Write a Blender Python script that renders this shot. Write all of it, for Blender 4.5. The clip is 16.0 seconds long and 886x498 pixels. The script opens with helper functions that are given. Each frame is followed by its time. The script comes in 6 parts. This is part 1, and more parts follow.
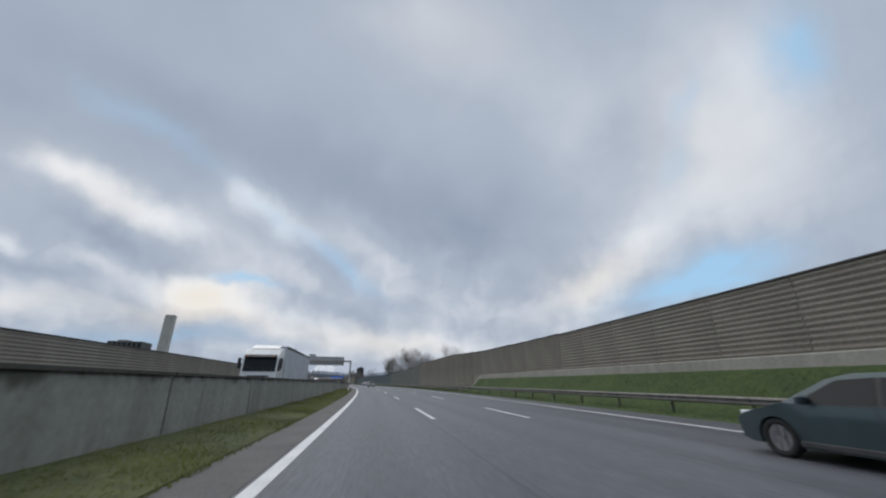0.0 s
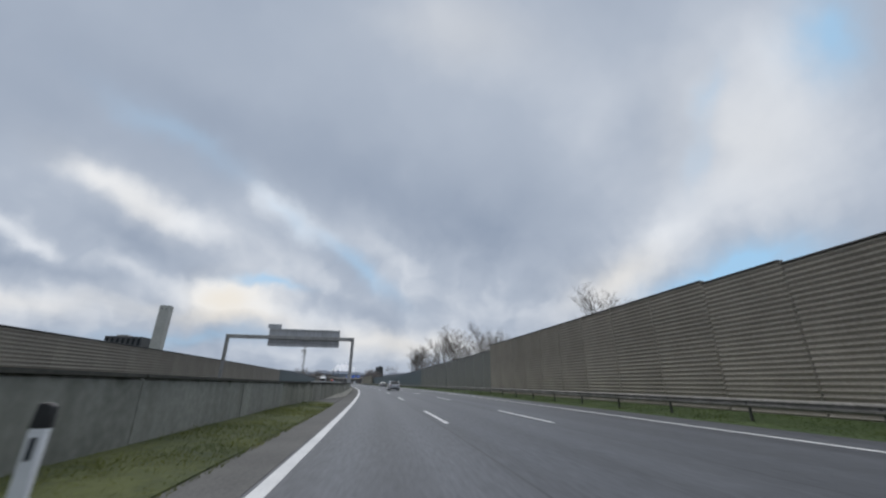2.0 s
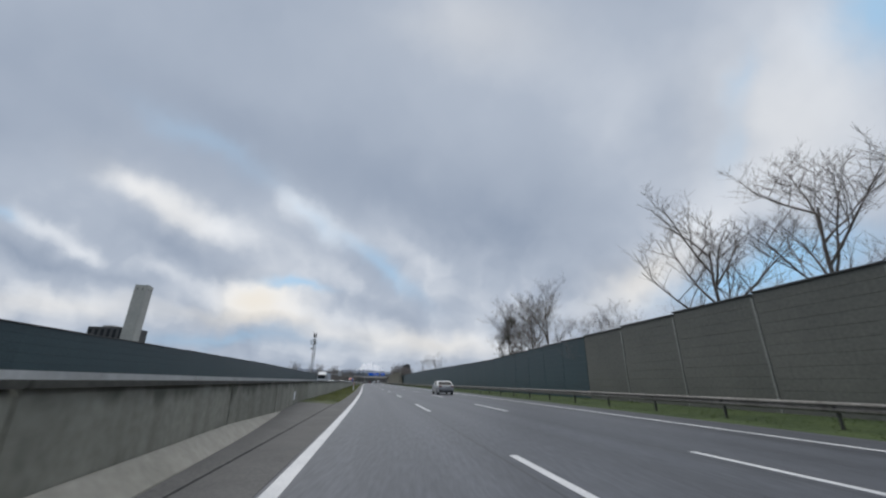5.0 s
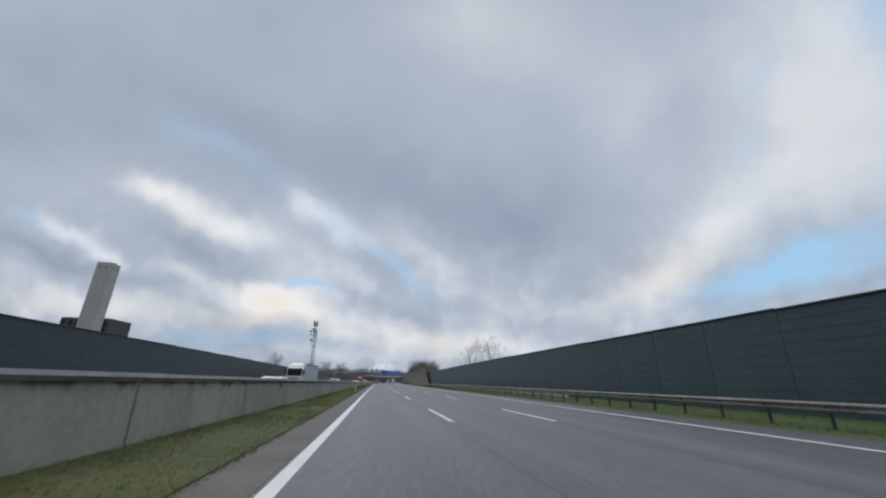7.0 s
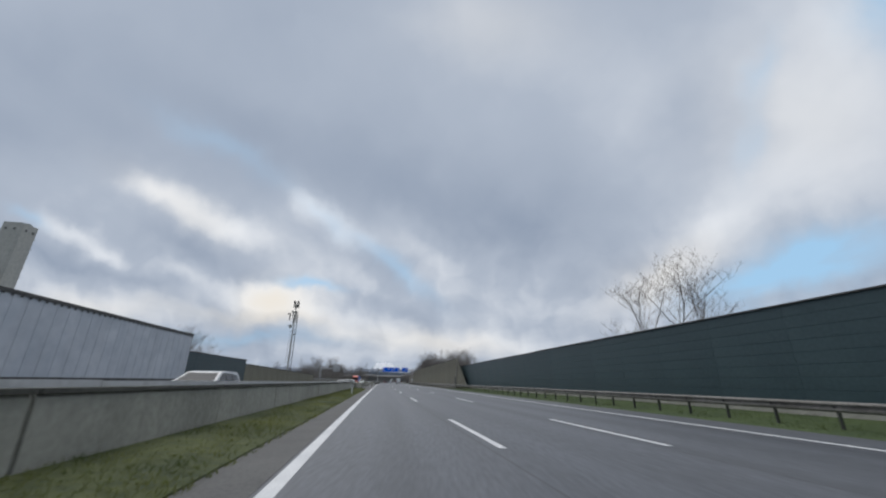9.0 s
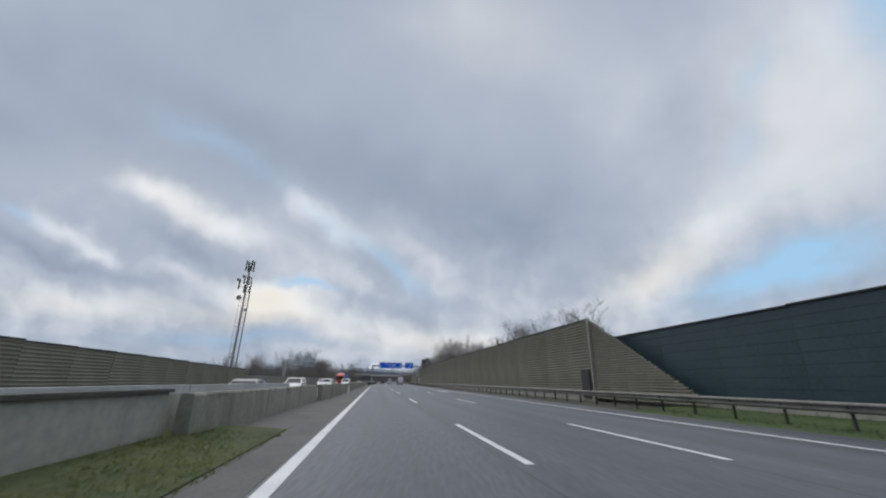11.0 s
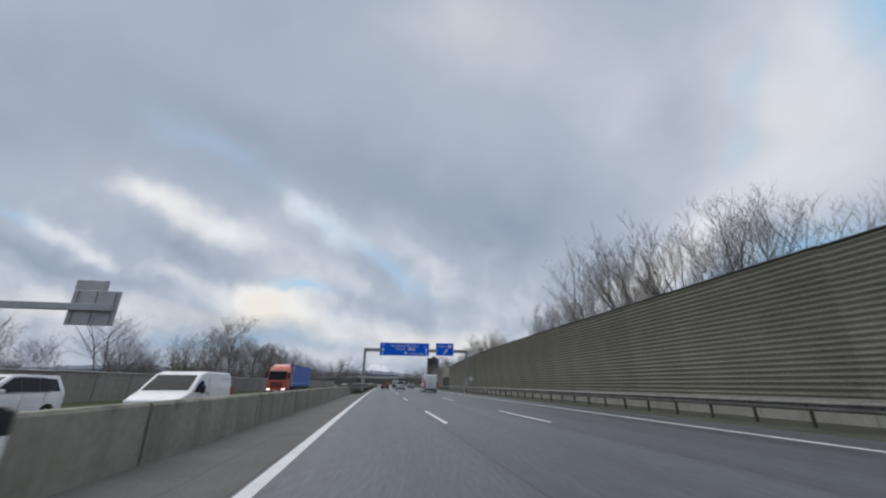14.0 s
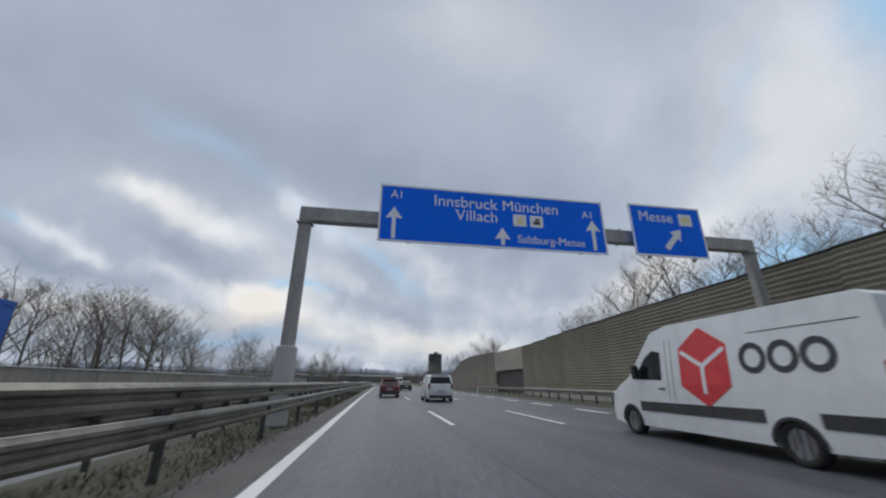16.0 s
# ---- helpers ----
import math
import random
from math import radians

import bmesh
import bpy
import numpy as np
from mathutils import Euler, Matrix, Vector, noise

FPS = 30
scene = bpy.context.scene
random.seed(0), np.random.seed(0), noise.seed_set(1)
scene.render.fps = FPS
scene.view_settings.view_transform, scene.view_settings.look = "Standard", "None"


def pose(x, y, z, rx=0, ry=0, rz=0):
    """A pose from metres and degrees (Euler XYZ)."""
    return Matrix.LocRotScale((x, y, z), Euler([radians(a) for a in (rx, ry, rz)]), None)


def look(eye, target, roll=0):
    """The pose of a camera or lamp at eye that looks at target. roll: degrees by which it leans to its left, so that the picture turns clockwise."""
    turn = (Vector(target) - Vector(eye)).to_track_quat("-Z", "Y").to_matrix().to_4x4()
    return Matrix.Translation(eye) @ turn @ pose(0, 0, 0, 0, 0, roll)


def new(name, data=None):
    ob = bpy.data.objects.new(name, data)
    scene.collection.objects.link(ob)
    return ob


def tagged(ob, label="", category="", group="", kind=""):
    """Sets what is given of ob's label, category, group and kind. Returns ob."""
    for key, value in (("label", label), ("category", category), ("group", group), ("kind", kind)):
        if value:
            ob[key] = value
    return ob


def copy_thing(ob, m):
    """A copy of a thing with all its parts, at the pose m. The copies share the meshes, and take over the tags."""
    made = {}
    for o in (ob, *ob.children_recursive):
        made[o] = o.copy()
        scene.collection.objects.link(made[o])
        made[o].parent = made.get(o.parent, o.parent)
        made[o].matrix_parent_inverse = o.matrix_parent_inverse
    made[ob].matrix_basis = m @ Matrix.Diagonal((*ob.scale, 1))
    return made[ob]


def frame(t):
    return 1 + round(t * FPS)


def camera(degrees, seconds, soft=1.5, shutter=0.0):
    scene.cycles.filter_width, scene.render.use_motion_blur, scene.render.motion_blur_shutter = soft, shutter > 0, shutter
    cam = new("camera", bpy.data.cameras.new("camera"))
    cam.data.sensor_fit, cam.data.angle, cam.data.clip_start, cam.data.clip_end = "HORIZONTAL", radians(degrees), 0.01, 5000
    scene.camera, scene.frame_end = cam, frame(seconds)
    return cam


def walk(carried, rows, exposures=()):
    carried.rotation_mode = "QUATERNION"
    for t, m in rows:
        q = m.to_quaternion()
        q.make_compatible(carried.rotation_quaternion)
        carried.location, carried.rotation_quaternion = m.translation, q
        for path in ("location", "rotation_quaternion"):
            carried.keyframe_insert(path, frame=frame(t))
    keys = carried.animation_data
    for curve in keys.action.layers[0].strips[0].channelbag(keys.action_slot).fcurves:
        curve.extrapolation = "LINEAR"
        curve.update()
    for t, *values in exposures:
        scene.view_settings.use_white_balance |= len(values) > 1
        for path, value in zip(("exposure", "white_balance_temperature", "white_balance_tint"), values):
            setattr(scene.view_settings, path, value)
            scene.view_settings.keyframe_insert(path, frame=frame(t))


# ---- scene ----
cam = camera(100.0, 16.0, soft=2.2, shutter=0.07)
EYE = 1.25
# seconds, x, y, tilt, roll, yaw
ROWS = [
    (0.0, 0.00, 0.00, 109.83, -0.24, -9.55),
    (0.5, -0.07, 13.94, 109.77, -0.26, -9.12),
    (1.0, -0.27, 27.85, 109.74, -0.33, -8.49),
    (1.5, -0.65, 41.75, 109.73, -0.41, -7.66),
    (2.0, -1.20, 55.61, 109.88, -0.49, -6.78),
    (2.5, -1.93, 69.44, 109.82, -0.62, -5.87),
    (3.0, -2.82, 83.25, 109.72, -0.72, -5.23),
    (3.5, -3.84, 97.02, 109.78, -0.60, -4.85),
    (4.0, -5.00, 110.76, 109.76, -0.55, -4.30),
    (4.5, -6.31, 124.49, 109.77, -0.57, -3.71),
    (5.0, -7.76, 138.24, 109.77, -0.60, -3.12),
    (5.5, -9.36, 152.02, 109.77, -0.64, -2.57),
    (6.0, -11.08, 165.81, 109.77, -0.69, -2.06),
    (6.5, -12.90, 179.63, 109.56, -0.77, -1.58),
    (7.0, -14.81, 193.46, 109.72, -0.74, -1.22),
    (7.5, -16.80, 207.33, 109.80, -0.67, -1.01),
    (8.0, -18.83, 221.22, 109.85, -0.63, -1.00),
    (8.5, -20.88, 235.13, 109.60, -0.71, -1.22),
    (9.0, -22.92, 249.06, 109.66, -0.69, -1.12),
    (9.5, -24.93, 263.01, 109.77, -0.66, -1.27),
    (10.0, -26.90, 276.98, 109.77, -0.65, -1.48),
    (10.5, -28.83, 290.97, 109.77, -0.66, -1.68),
    (11.0, -30.73, 304.98, 109.66, -0.69, -1.80),
    (11.5, -32.62, 319.00, 109.55, -0.71, -1.69),
    (12.0, -34.49, 333.04, 109.39, -0.44, -1.87),
    (12.5, -36.37, 347.07, 109.89, -0.28, -1.75),
    (13.0, -38.25, 361.08, 109.67, -0.11, -2.13),
    (13.5, -40.13, 375.07, 109.92, -0.37, -1.98),
    (14.0, -41.99, 389.03, 109.96, -0.38, -2.00),
    (14.5, -43.82, 402.98, 110.02, -0.32, -2.08),
    (15.0, -45.61, 416.90, 109.98, -0.31, -2.13),
    (15.5, -47.34, 430.81, 109.88, -0.32, -2.39),
    (16.0, -49.02, 444.70, 109.79, -0.41, -2.68),
]
walk(cam, [(t, pose(x, y, EYE, tilt, roll, yaw)) for t, x, y, tilt, roll, yaw in ROWS])

# cloud deck on the sky chart: east, high, half length, half height, lean, weight
SKY_DARK = [
    (18, 8, 37, 13.0, -18, -0.13),
    (-34, 24, 50, 9.1, -24, -0.18),
    (-98, 52, 48, 26.0, 0, -0.09),
    (-106, -1, 17, 3.0, -14, -0.24),
    (-66, 0, 12, 3.3, -18, -0.26),
    (-22, -2, 23, 3.3, -36, -0.18),
    (-89, 28, 27, 7.6, -14, -0.08),
    (-54, -24, 23, 1.8, 0, -0.26),
    (-13, -16, 12, 2.1, -20, -0.20),
    (-49, -7, 6, 1.8, -10, -0.18),
    (-81, -9, 9, 1.8, -10, -0.16),
]
SKY_LIGHT = [
    (13, 61, 33, 16.7, 0, 0.14),
    (-77, 16, 8, 4.0, -20, 0.34),
    (-66, 11, 10, 4.3, -26, 0.36),
    (-53, 5, 8, 3.7, -26, 0.30),
    (-36, 12, 7, 4.3, -30, 0.34),
    (-27, 6, 8, 4.3, -38, 0.28),
    (109, 44, 29, 25.9, 0, 0.36),
    (60, -6, 12, 6.1, 30, 0.24),
    (74, 5, 11, 6.8, 40, 0.26),
    (-45, -14, 8, 4.0, -8, 0.62),
    (1, -25, 27, 3.3, -8, 0.24),
    (-99, 5, 8, 2.4, -26, 0.36),
    (90, 30, 14, 18.0, 0, 0.08),
    (-90, -2, 6, 2.1, -26, 0.28),
]
SKY_BRIGHT_LOW = [
    (-34, -6, 36, 14.0, 0, 0.20),
    (51, 49, 24, 17.0, 0, 0.07),
    (-101, -15, 33, 5.2, -3, 0.26),
    (48, -16, 24, 7.6, 0, 0.14),
    (-2, -1, 14, 4.0, -38, 0.16),
    (97, 17, 23, 10.6, 15, 0.18),
    (18, -26, 40, 4.6, -5, 0.06),
    (-69, -7, 18, 2.7, -14, 0.18),
    (-25, -28, 24, 1.8, 0, 0.10),
    (-13, -18, 73, 9.1, 0, 0.05),
    (54, 22, 20, 14.0, 0, 0.09),
    (-33, -18, 9, 2.4, -10, 0.14),
]
SKY_WARM = [
    (-45, -14, 8, 4.2, -8, 0.75),
    (-46, -19, 19, 2.2, -5, 0.35),
    (-1, -25, 18, 3.0, -8, 0.40),
    (60, -7, 15, 6.1, 30, 0.40),
    (-69, 12, 17, 4.0, -28, 0.22),
    (98, 37, 23, 19.8, 0, 0.14),
    (13, 61, 21, 10.6, 0, 0.12),
    (-99, -15, 23, 3.3, -3, 0.25),
]
SKY_GAP = [
    (-30, 8, 7, 2.4, -38, 0.30),
    (-12, -5, 11, 2.3, -38, 0.55),
    (-37, -9.5, 7, 1.3, -5, 0.75),
    (106, -2, 20, 6.4, 12, 1.00),
    (86, -9, 17, 4.0, 18, 0.80),
    (-57, 26, 17, 3.0, -30, 0.35),
    (124, 67, 11, 10.6, -40, 0.90),
    (-55, -24, 21, 1.8, 0, 0.40),
    (85, 47, 3, 9.1, -15, 0.30),
    (83, 28, 3, 7.6, -15, 0.25),
    (-110, 9, 5, 1.5, -20, 0.40),
]

# ---- sky and light ----
world = bpy.data.worlds.new("sky")
scene.world = world
world.use_nodes = True
WN, WL = world.node_tree.nodes, world.node_tree.links
WN.clear()


def wnode(kind, **values):
    n = WN.new(kind)
    for k, v in values.items():
        if k.startswith("i_"):
            n.inputs[int(k[2:])].default_value = v
    return n


def wmath(op, a, b=None, c=None, clamp=False):
    n = WN.new("ShaderNodeMath")
    n.operation, n.use_clamp = op, clamp
    for i, v in enumerate((a, b, c)):
        if v is None:
            continue
        if isinstance(v, (int, float)):
            n.inputs[i].default_value = v
        else:
            WL.new(v, n.inputs[i])
    return n.outputs[0]


def wvec(op, a, b=None):
    n = WN.new("ShaderNodeVectorMath")
    n.operation = op
    for i, v in enumerate((a, b)):
        if v is None:
            continue
        if isinstance(v, (tuple, list, Vector)):
            n.inputs[i].default_value = v
        else:
            WL.new(v, n.inputs[i])
    return n.outputs["Value"] if op in ("DOT_PRODUCT", "LENGTH") else n.outputs[0]


def wnoise(vec, scale, detail, rough=0.55, warp=0.0):
    n = WN.new("ShaderNodeTexNoise")
    WL.new(vec, n.inputs["Vector"])
    n.inputs["Scale"].default_value, n.inputs["Detail"].default_value = scale, detail
    n.inputs["Roughness"].default_value, n.inputs["Distortion"].default_value = rough, warp
    return n


def wmix(fac, a, b):
    n = WN.new("ShaderNodeMix")
    n.data_type = "RGBA"
    if isinstance(fac, (int, float)):
        n.inputs["Factor"].default_value = fac
    else:
        WL.new(fac, n.inputs["Factor"])
    for i, v in ((6, a), (7, b)):
        if isinstance(v, tuple):
            n.inputs[i].default_value = (*v, 1)
        else:
            WL.new(v, n.inputs[i])
    return n.outputs[2]


ray = WN.new("ShaderNodeTexCoord").outputs["Generated"]
# the cloud deck is drawn on a flat chart of the sky, in hundredths, facing down the road and 20 degrees up
chart = pose(0, 0, 0, 90 + 19.8, -0.65, -1.0).to_3x3()
ahead = wmath("MAXIMUM", wvec("DOT_PRODUCT", ray, -chart.col[2]), 0.12)
east = wmath("DIVIDE", wvec("DOT_PRODUCT", ray, chart.col[0]), ahead)
high = wmath("DIVIDE", wvec("DOT_PRODUCT", ray, chart.col[1]), ahead)
comb = WN.new("ShaderNodeCombineXYZ")
WL.new(wmath("MULTIPLY", east, 100), comb.inputs[0])
WL.new(wmath("MULTIPLY", high, 100), comb.inputs[1])
flat = comb.outputs[0]
# ragged edges: push the chart about with two sizes of noise
push = wvec("SUBTRACT", wnoise(flat, 0.045, 3).outputs["Color"], (0.5, 0.5, 0.5))
push2 = wvec("SUBTRACT", wnoise(flat, 0.16, 4, 0.6).outputs["Color"], (0.5, 0.5, 0.5))
flat = wvec("ADD", flat, wvec("ADD", wvec("MULTIPLY", push, (15, 11, 0)), wvec("MULTIPLY", push2, (4.5, 3.5, 0))))


def clouds(rows, start):
    """Adds soft oval clouds: east, high, half length, half height, lean in degrees, weight."""
    total = start
    for x, y, a, b, lean, weight in rows:
        m = WN.new("ShaderNodeMapping")
        m.vector_type = "TEXTURE"
        m.inputs["Location"].default_value = (x, y, 0)
        m.inputs["Rotation"].default_value = (0, 0, radians(lean))
        m.inputs["Scale"].default_value = (a, b, 1)
        WL.new(flat, m.inputs["Vector"])
        d = wvec("DOT_PRODUCT", m.outputs[0], m.outputs[0])
        total = wmath("MULTIPLY_ADD", wmath("POWER", 0.42, d), weight, total)
    return total


# streaky fine structure of the deck, drawn out along the wind
sep = WN.new("ShaderNodeSeparateXYZ")
WL.new(ray, sep.inputs[0])
up = wmath("ADD", wmath("MAXIMUM", sep.outputs[2], 0.0), 0.10)
deck = WN.new("ShaderNodeCombineXYZ")
WL.new(wmath("DIVIDE", sep.outputs[0], up), deck.inputs[0])
WL.new(wmath("DIVIDE", sep.outputs[1], up), deck.inputs[1])
streak = WN.new("ShaderNodeMapping")
streak.inputs["Rotation"].default_value = (0, 0, radians(-6))
streak.inputs["Scale"].default_value = (1.0, 0.55, 1)
WL.new(deck.outputs[0], streak.inputs["Vector"])
fine = wnoise(streak.outputs[0], 1.7, 4, 0.48, 0.3).outputs["Fac"]
broad = wnoise(flat, 0.022, 4, 0.5).outputs["Fac"]
tone = wmath("MULTIPLY_ADD", wmath("SUBTRACT", fine, 0.5), 0.32, wmath("MULTIPLY_ADD", wmath("SUBTRACT", broad, 0.5), 0.32, 0.44))
# broken puffs low over the horizon, smooth deck higher up
puff = wnoise(flat, 0.10, 4, 0.45, 0.3).outputs["Fac"]
low = wmath("MULTIPLY_ADD", high, -2.6, 0.55, clamp=True)
tone = wmath("MULTIPLY_ADD", wmath("MULTIPLY", wmath("SUBTRACT", puff, 0.5), low), 0.60, tone)
tone = clouds(SKY_BRIGHT_LOW, clouds(SKY_LIGHT, clouds(SKY_DARK, tone)))
warm = wmath("MINIMUM", clouds(SKY_WARM, 0.0), 1.0)
gap = wmath("MULTIPLY", clouds(SKY_GAP, 0.0), wmath("MULTIPLY_ADD", wmath("SUBTRACT", fine, 0.5), 2.2, 0.95, clamp=True), clamp=True)

ramp = WN.new("ShaderNodeValToRGB")
ramp.color_ramp.elements[0].position, ramp.color_ramp.elements[0].color = 0.0, (0.222, 0.280, 0.382, 1)
ramp.color_ramp.elements[1].position, ramp.color_ramp.elements[1].color = 1.0, (0.83, 0.858, 0.90, 1)
mid = ramp.color_ramp.elements.new(0.5)
mid.color = (0.411, 0.467, 0.560, 1)
WL.new(tone, ramp.inputs[0])
sky = WN.new("ShaderNodeTexSky")
sky.sky_type, sky.sun_disc = "NISHITA", False
sky.sun_elevation, sky.sun_rotation = radians(64), radians(-35)
sky.air_density, sky.dust_density, sky.ozone_density = 1.0, 1.5, 2.0
blue = wvec("SCALE", sky.outputs[0])
blue.node.inputs["Scale"].default_value = 0.085
blue = wmix(0.85, blue, (0.38, 0.63, 0.88))
cover = wmix(wmath("MULTIPLY", warm, 0.8), ramp.outputs[0], (0.83, 0.74, 0.60))
whole = wmix(gap, cover, blue)
bg = WN.new("ShaderNodeBackground")
bg.inputs["Strength"].default_value = 1.03
WL.new(whole, bg.inputs["Color"])
WL.new(bg.outputs[0], WN.new("ShaderNodeOutputWorld").inputs["Surface"])

sun = new("sun", bpy.data.lights.new("sun", "SUN"))
sun.data.energy, sun.data.angle, sun.data.color = 1.5, radians(80), (1.0, 0.95, 0.88)
sun.matrix_world = look((0, 0, 50), (14, -20, 0))


# ---- materials ----
def material(name, low, high, rough=0.7, grain=6.0, patch=0.4, bump=0.15, metal=0.0, stretch=(1, 1, 1), streaks=0.0, spread=0.0, dirt=None, spec=0.5):
    """Two sizes of colour noise between low and high, relief, optional vertical streaks of dirt, optional spread between pieces."""
    m = bpy.data.materials.new(name)
    m.use_nodes = True
    nt = m.node_tree
    b = nt.nodes["Principled BSDF"]
    tc = nt.nodes.new("ShaderNodeTexCoord")
    mp = nt.nodes.new("ShaderNodeMapping")
    mp.inputs["Scale"].default_value = stretch
    nt.links.new(tc.outputs["Object"], mp.inputs["Vector"])
    n1, n2 = nt.nodes.new("ShaderNodeTexNoise"), nt.nodes.new("ShaderNodeTexNoise")
    for n, sc, de in ((n1, grain, 6), (n2, patch, 4)):
        n.inputs["Scale"].default_value, n.inputs["Detail"].default_value = sc, de
        nt.links.new(mp.outputs[0], n.inputs["Vector"])
    add = nt.nodes.new("ShaderNodeMath")
    add.operation = "ADD"
    nt.links.new(n1.outputs["Fac"], add.inputs[0])
    nt.links.new(n2.outputs["Fac"], add.inputs[1])
    last = add.outputs[0]
    if spread:
        info = nt.nodes.new("ShaderNodeObjectInfo")
        ma = nt.nodes.new("ShaderNodeMath")
        ma.operation = "MULTIPLY_ADD"
        ma.inputs[1].default_value = spread
        nt.links.new(info.outputs["Random"], ma.inputs[0])
        nt.links.new(last, ma.inputs[2])
        last = ma.outputs[0]
    mr = nt.nodes.new("ShaderNodeMapRange")
    mr.inputs["From Min"].default_value, mr.inputs["From Max"].default_value = 0.7, 1.3 + spread
    nt.links.new(last, mr.inputs["Value"])
    mix = nt.nodes.new("ShaderNodeMix")
    mix.data_type = "RGBA"
    mix.inputs[6].default_value, mix.inputs[7].default_value = (*low, 1), (*high, 1)
    nt.links.new(mr.outputs[0], mix.inputs["Factor"])
    col = mix.outputs[2]
    if streaks:
        ms = nt.nodes.new("ShaderNodeMapping")
        ms.inputs["Scale"].default_value = (1.6, 1.6, 0.12)
        nt.links.new(tc.outputs["Object"], ms.inputs["Vector"])
        n3 = nt.nodes.new("ShaderNodeTexNoise")
        n3.inputs["Scale"].default_value, n3.inputs["Detail"].default_value = 1.0, 5
        nt.links.new(ms.outputs[0], n3.inputs["Vector"])
        r3 = nt.nodes.new("ShaderNodeMapRange")
        r3.inputs["From Min"].default_value, r3.inputs["From Max"].default_value, r3.inputs["To Max"].default_value = 0.45, 0.7, streaks
        nt.links.new(n3.outputs["Fac"], r3.inputs["Value"])
        mx = nt.nodes.new("ShaderNodeMix")
        mx.data_type = "RGBA"
        mx.inputs[7].default_value = (*(dirt or [c * 0.35 for c in low]), 1)
        nt.links.new(r3.outputs[0], mx.inputs["Factor"])
        nt.links.new(col, mx.inputs[6])
        col = mx.outputs[2]
    nt.links.new(col, b.inputs["Base Color"])
    b.inputs["Metallic"].default_value = metal
    b.inputs["Specular IOR Level"].default_value = spec
    rr = nt.nodes.new("ShaderNodeMapRange")
    rr.inputs["To Min"].default_value, rr.inputs["To Max"].default_value = max(0.02, rough - 0.12), min(1, rough + 0.12)
    nt.links.new(n2.outputs["Fac"], rr.inputs["Value"])
    nt.links.new(rr.outputs[0], b.inputs["Roughness"])
    if bump:
        bp = nt.nodes.new("ShaderNodeBump")
        bp.inputs["Strength"].default_value, bp.inputs["Distance"].default_value = bump, 0.02
        nt.links.new(n1.outputs["Fac"], bp.inputs["Height"])
        nt.links.new(bp.outputs[0], b.inputs["Normal"])
    return m


def grey(v, tint=(1, 1, 1)):
    return tuple(v * c for c in tint)


ASPHALT = material("asphalt", (0.052, 0.058, 0.069), (0.115, 0.123, 0.139), 0.52, 14, 0.25, 0.5, stretch=(1, 0.12, 1))


def wheel_tracks(m, lane=3.75, first=0.0, depth=0.16):
    """Polished paler wheel tracks, a dark oily middle of each lane and dark sealed joints, along the road's own length."""
    nt = m.node_tree
    b = nt.nodes["Principled BSDF"]
    old = b.inputs["Base Color"].links[0].from_socket
    uv = nt.nodes.new("ShaderNodeTexCoord")
    sx = nt.nodes.new("ShaderNodeSeparateXYZ")
    nt.links.new(uv.outputs["UV"], sx.inputs[0])

    def calc(op, a, c, d=None):
        n = nt.nodes.new("ShaderNodeMath")
        n.operation = op
        for i, v in enumerate((a, c, d)):
            if isinstance(v, (int, float)):
                n.inputs[i].default_value = v
            elif v is not None:
                nt.links.new(v, n.inputs[i])
        return n.outputs[0]
    across = calc("MULTIPLY_ADD", sx.outputs[0], 1.0 / lane, -first / lane)
    wave = calc("COSINE", calc("MULTIPLY", across, 4 * math.pi), 0)
    stretch = nt.nodes.new("ShaderNodeMapping")
    stretch.inputs["Scale"].default_value = (1.4, 0.05, 1)
    nt.links.new(uv.outputs["UV"], stretch.inputs["Vector"])
    wobble = nt.nodes.new("ShaderNodeTexNoise")
    wobble.inputs["Scale"].default_value, wobble.inputs["Detail"].default_value = 1.0, 5
    nt.links.new(stretch.outputs[0], wobble.inputs["Vector"])
    gain = calc("ADD", calc("MULTIPLY_ADD", wave, -depth * 0.5, 1.0), calc("MULTIPLY_ADD", wobble.outputs["Fac"], 0.7, -0.35))
    joint = calc("LESS_THAN", calc("ABSOLUTE", calc("SUBTRACT", calc("FRACT", calc("ADD", across, 0.045), 0), 0.5), 0), 0.4935)
    gain = calc("MULTIPLY", gain, calc("MULTIPLY_ADD", joint, 0.45, 0.55))
    mul = nt.nodes.new("ShaderNodeVectorMath")
    mul.operation = "SCALE"
    nt.links.new(old, mul.inputs[0])
    nt.links.new(gain, mul.inputs["Scale"])
    nt.links.new(mul.outputs[0], b.inputs["Base Color"])


wheel_tracks(ASPHALT)
SHOULDER = material("gravelly_asphalt", (0.075, 0.075, 0.073), (0.15, 0.148, 0.142), 0.85, 18, 0.8, 0.5)
MARKING = material("road_paint", (0.55, 0.56, 0.57), (0.80, 0.80, 0.80), 0.6, 25, 1.2, 0.2)
EARTH = material("meadow_earth", (0.06, 0.075, 0.03), (0.12, 0.13, 0.06), 0.95, 1.5, 0.05, 0.4)
TURF_DEEP = material("deep_green_turf", (0.030, 0.056, 0.014), (0.075, 0.108, 0.032), 0.95, 5, 0.5, 0.6)
TURF = material("turf", (0.030, 0.045, 0.014), (0.095, 0.110, 0.036), 0.95, 5, 0.5, 0.8)
GRASS = material("grass_blades", (0.065, 0.092, 0.025), (0.205, 0.215, 0.072), 0.8, 1.2, 0.5, 0)
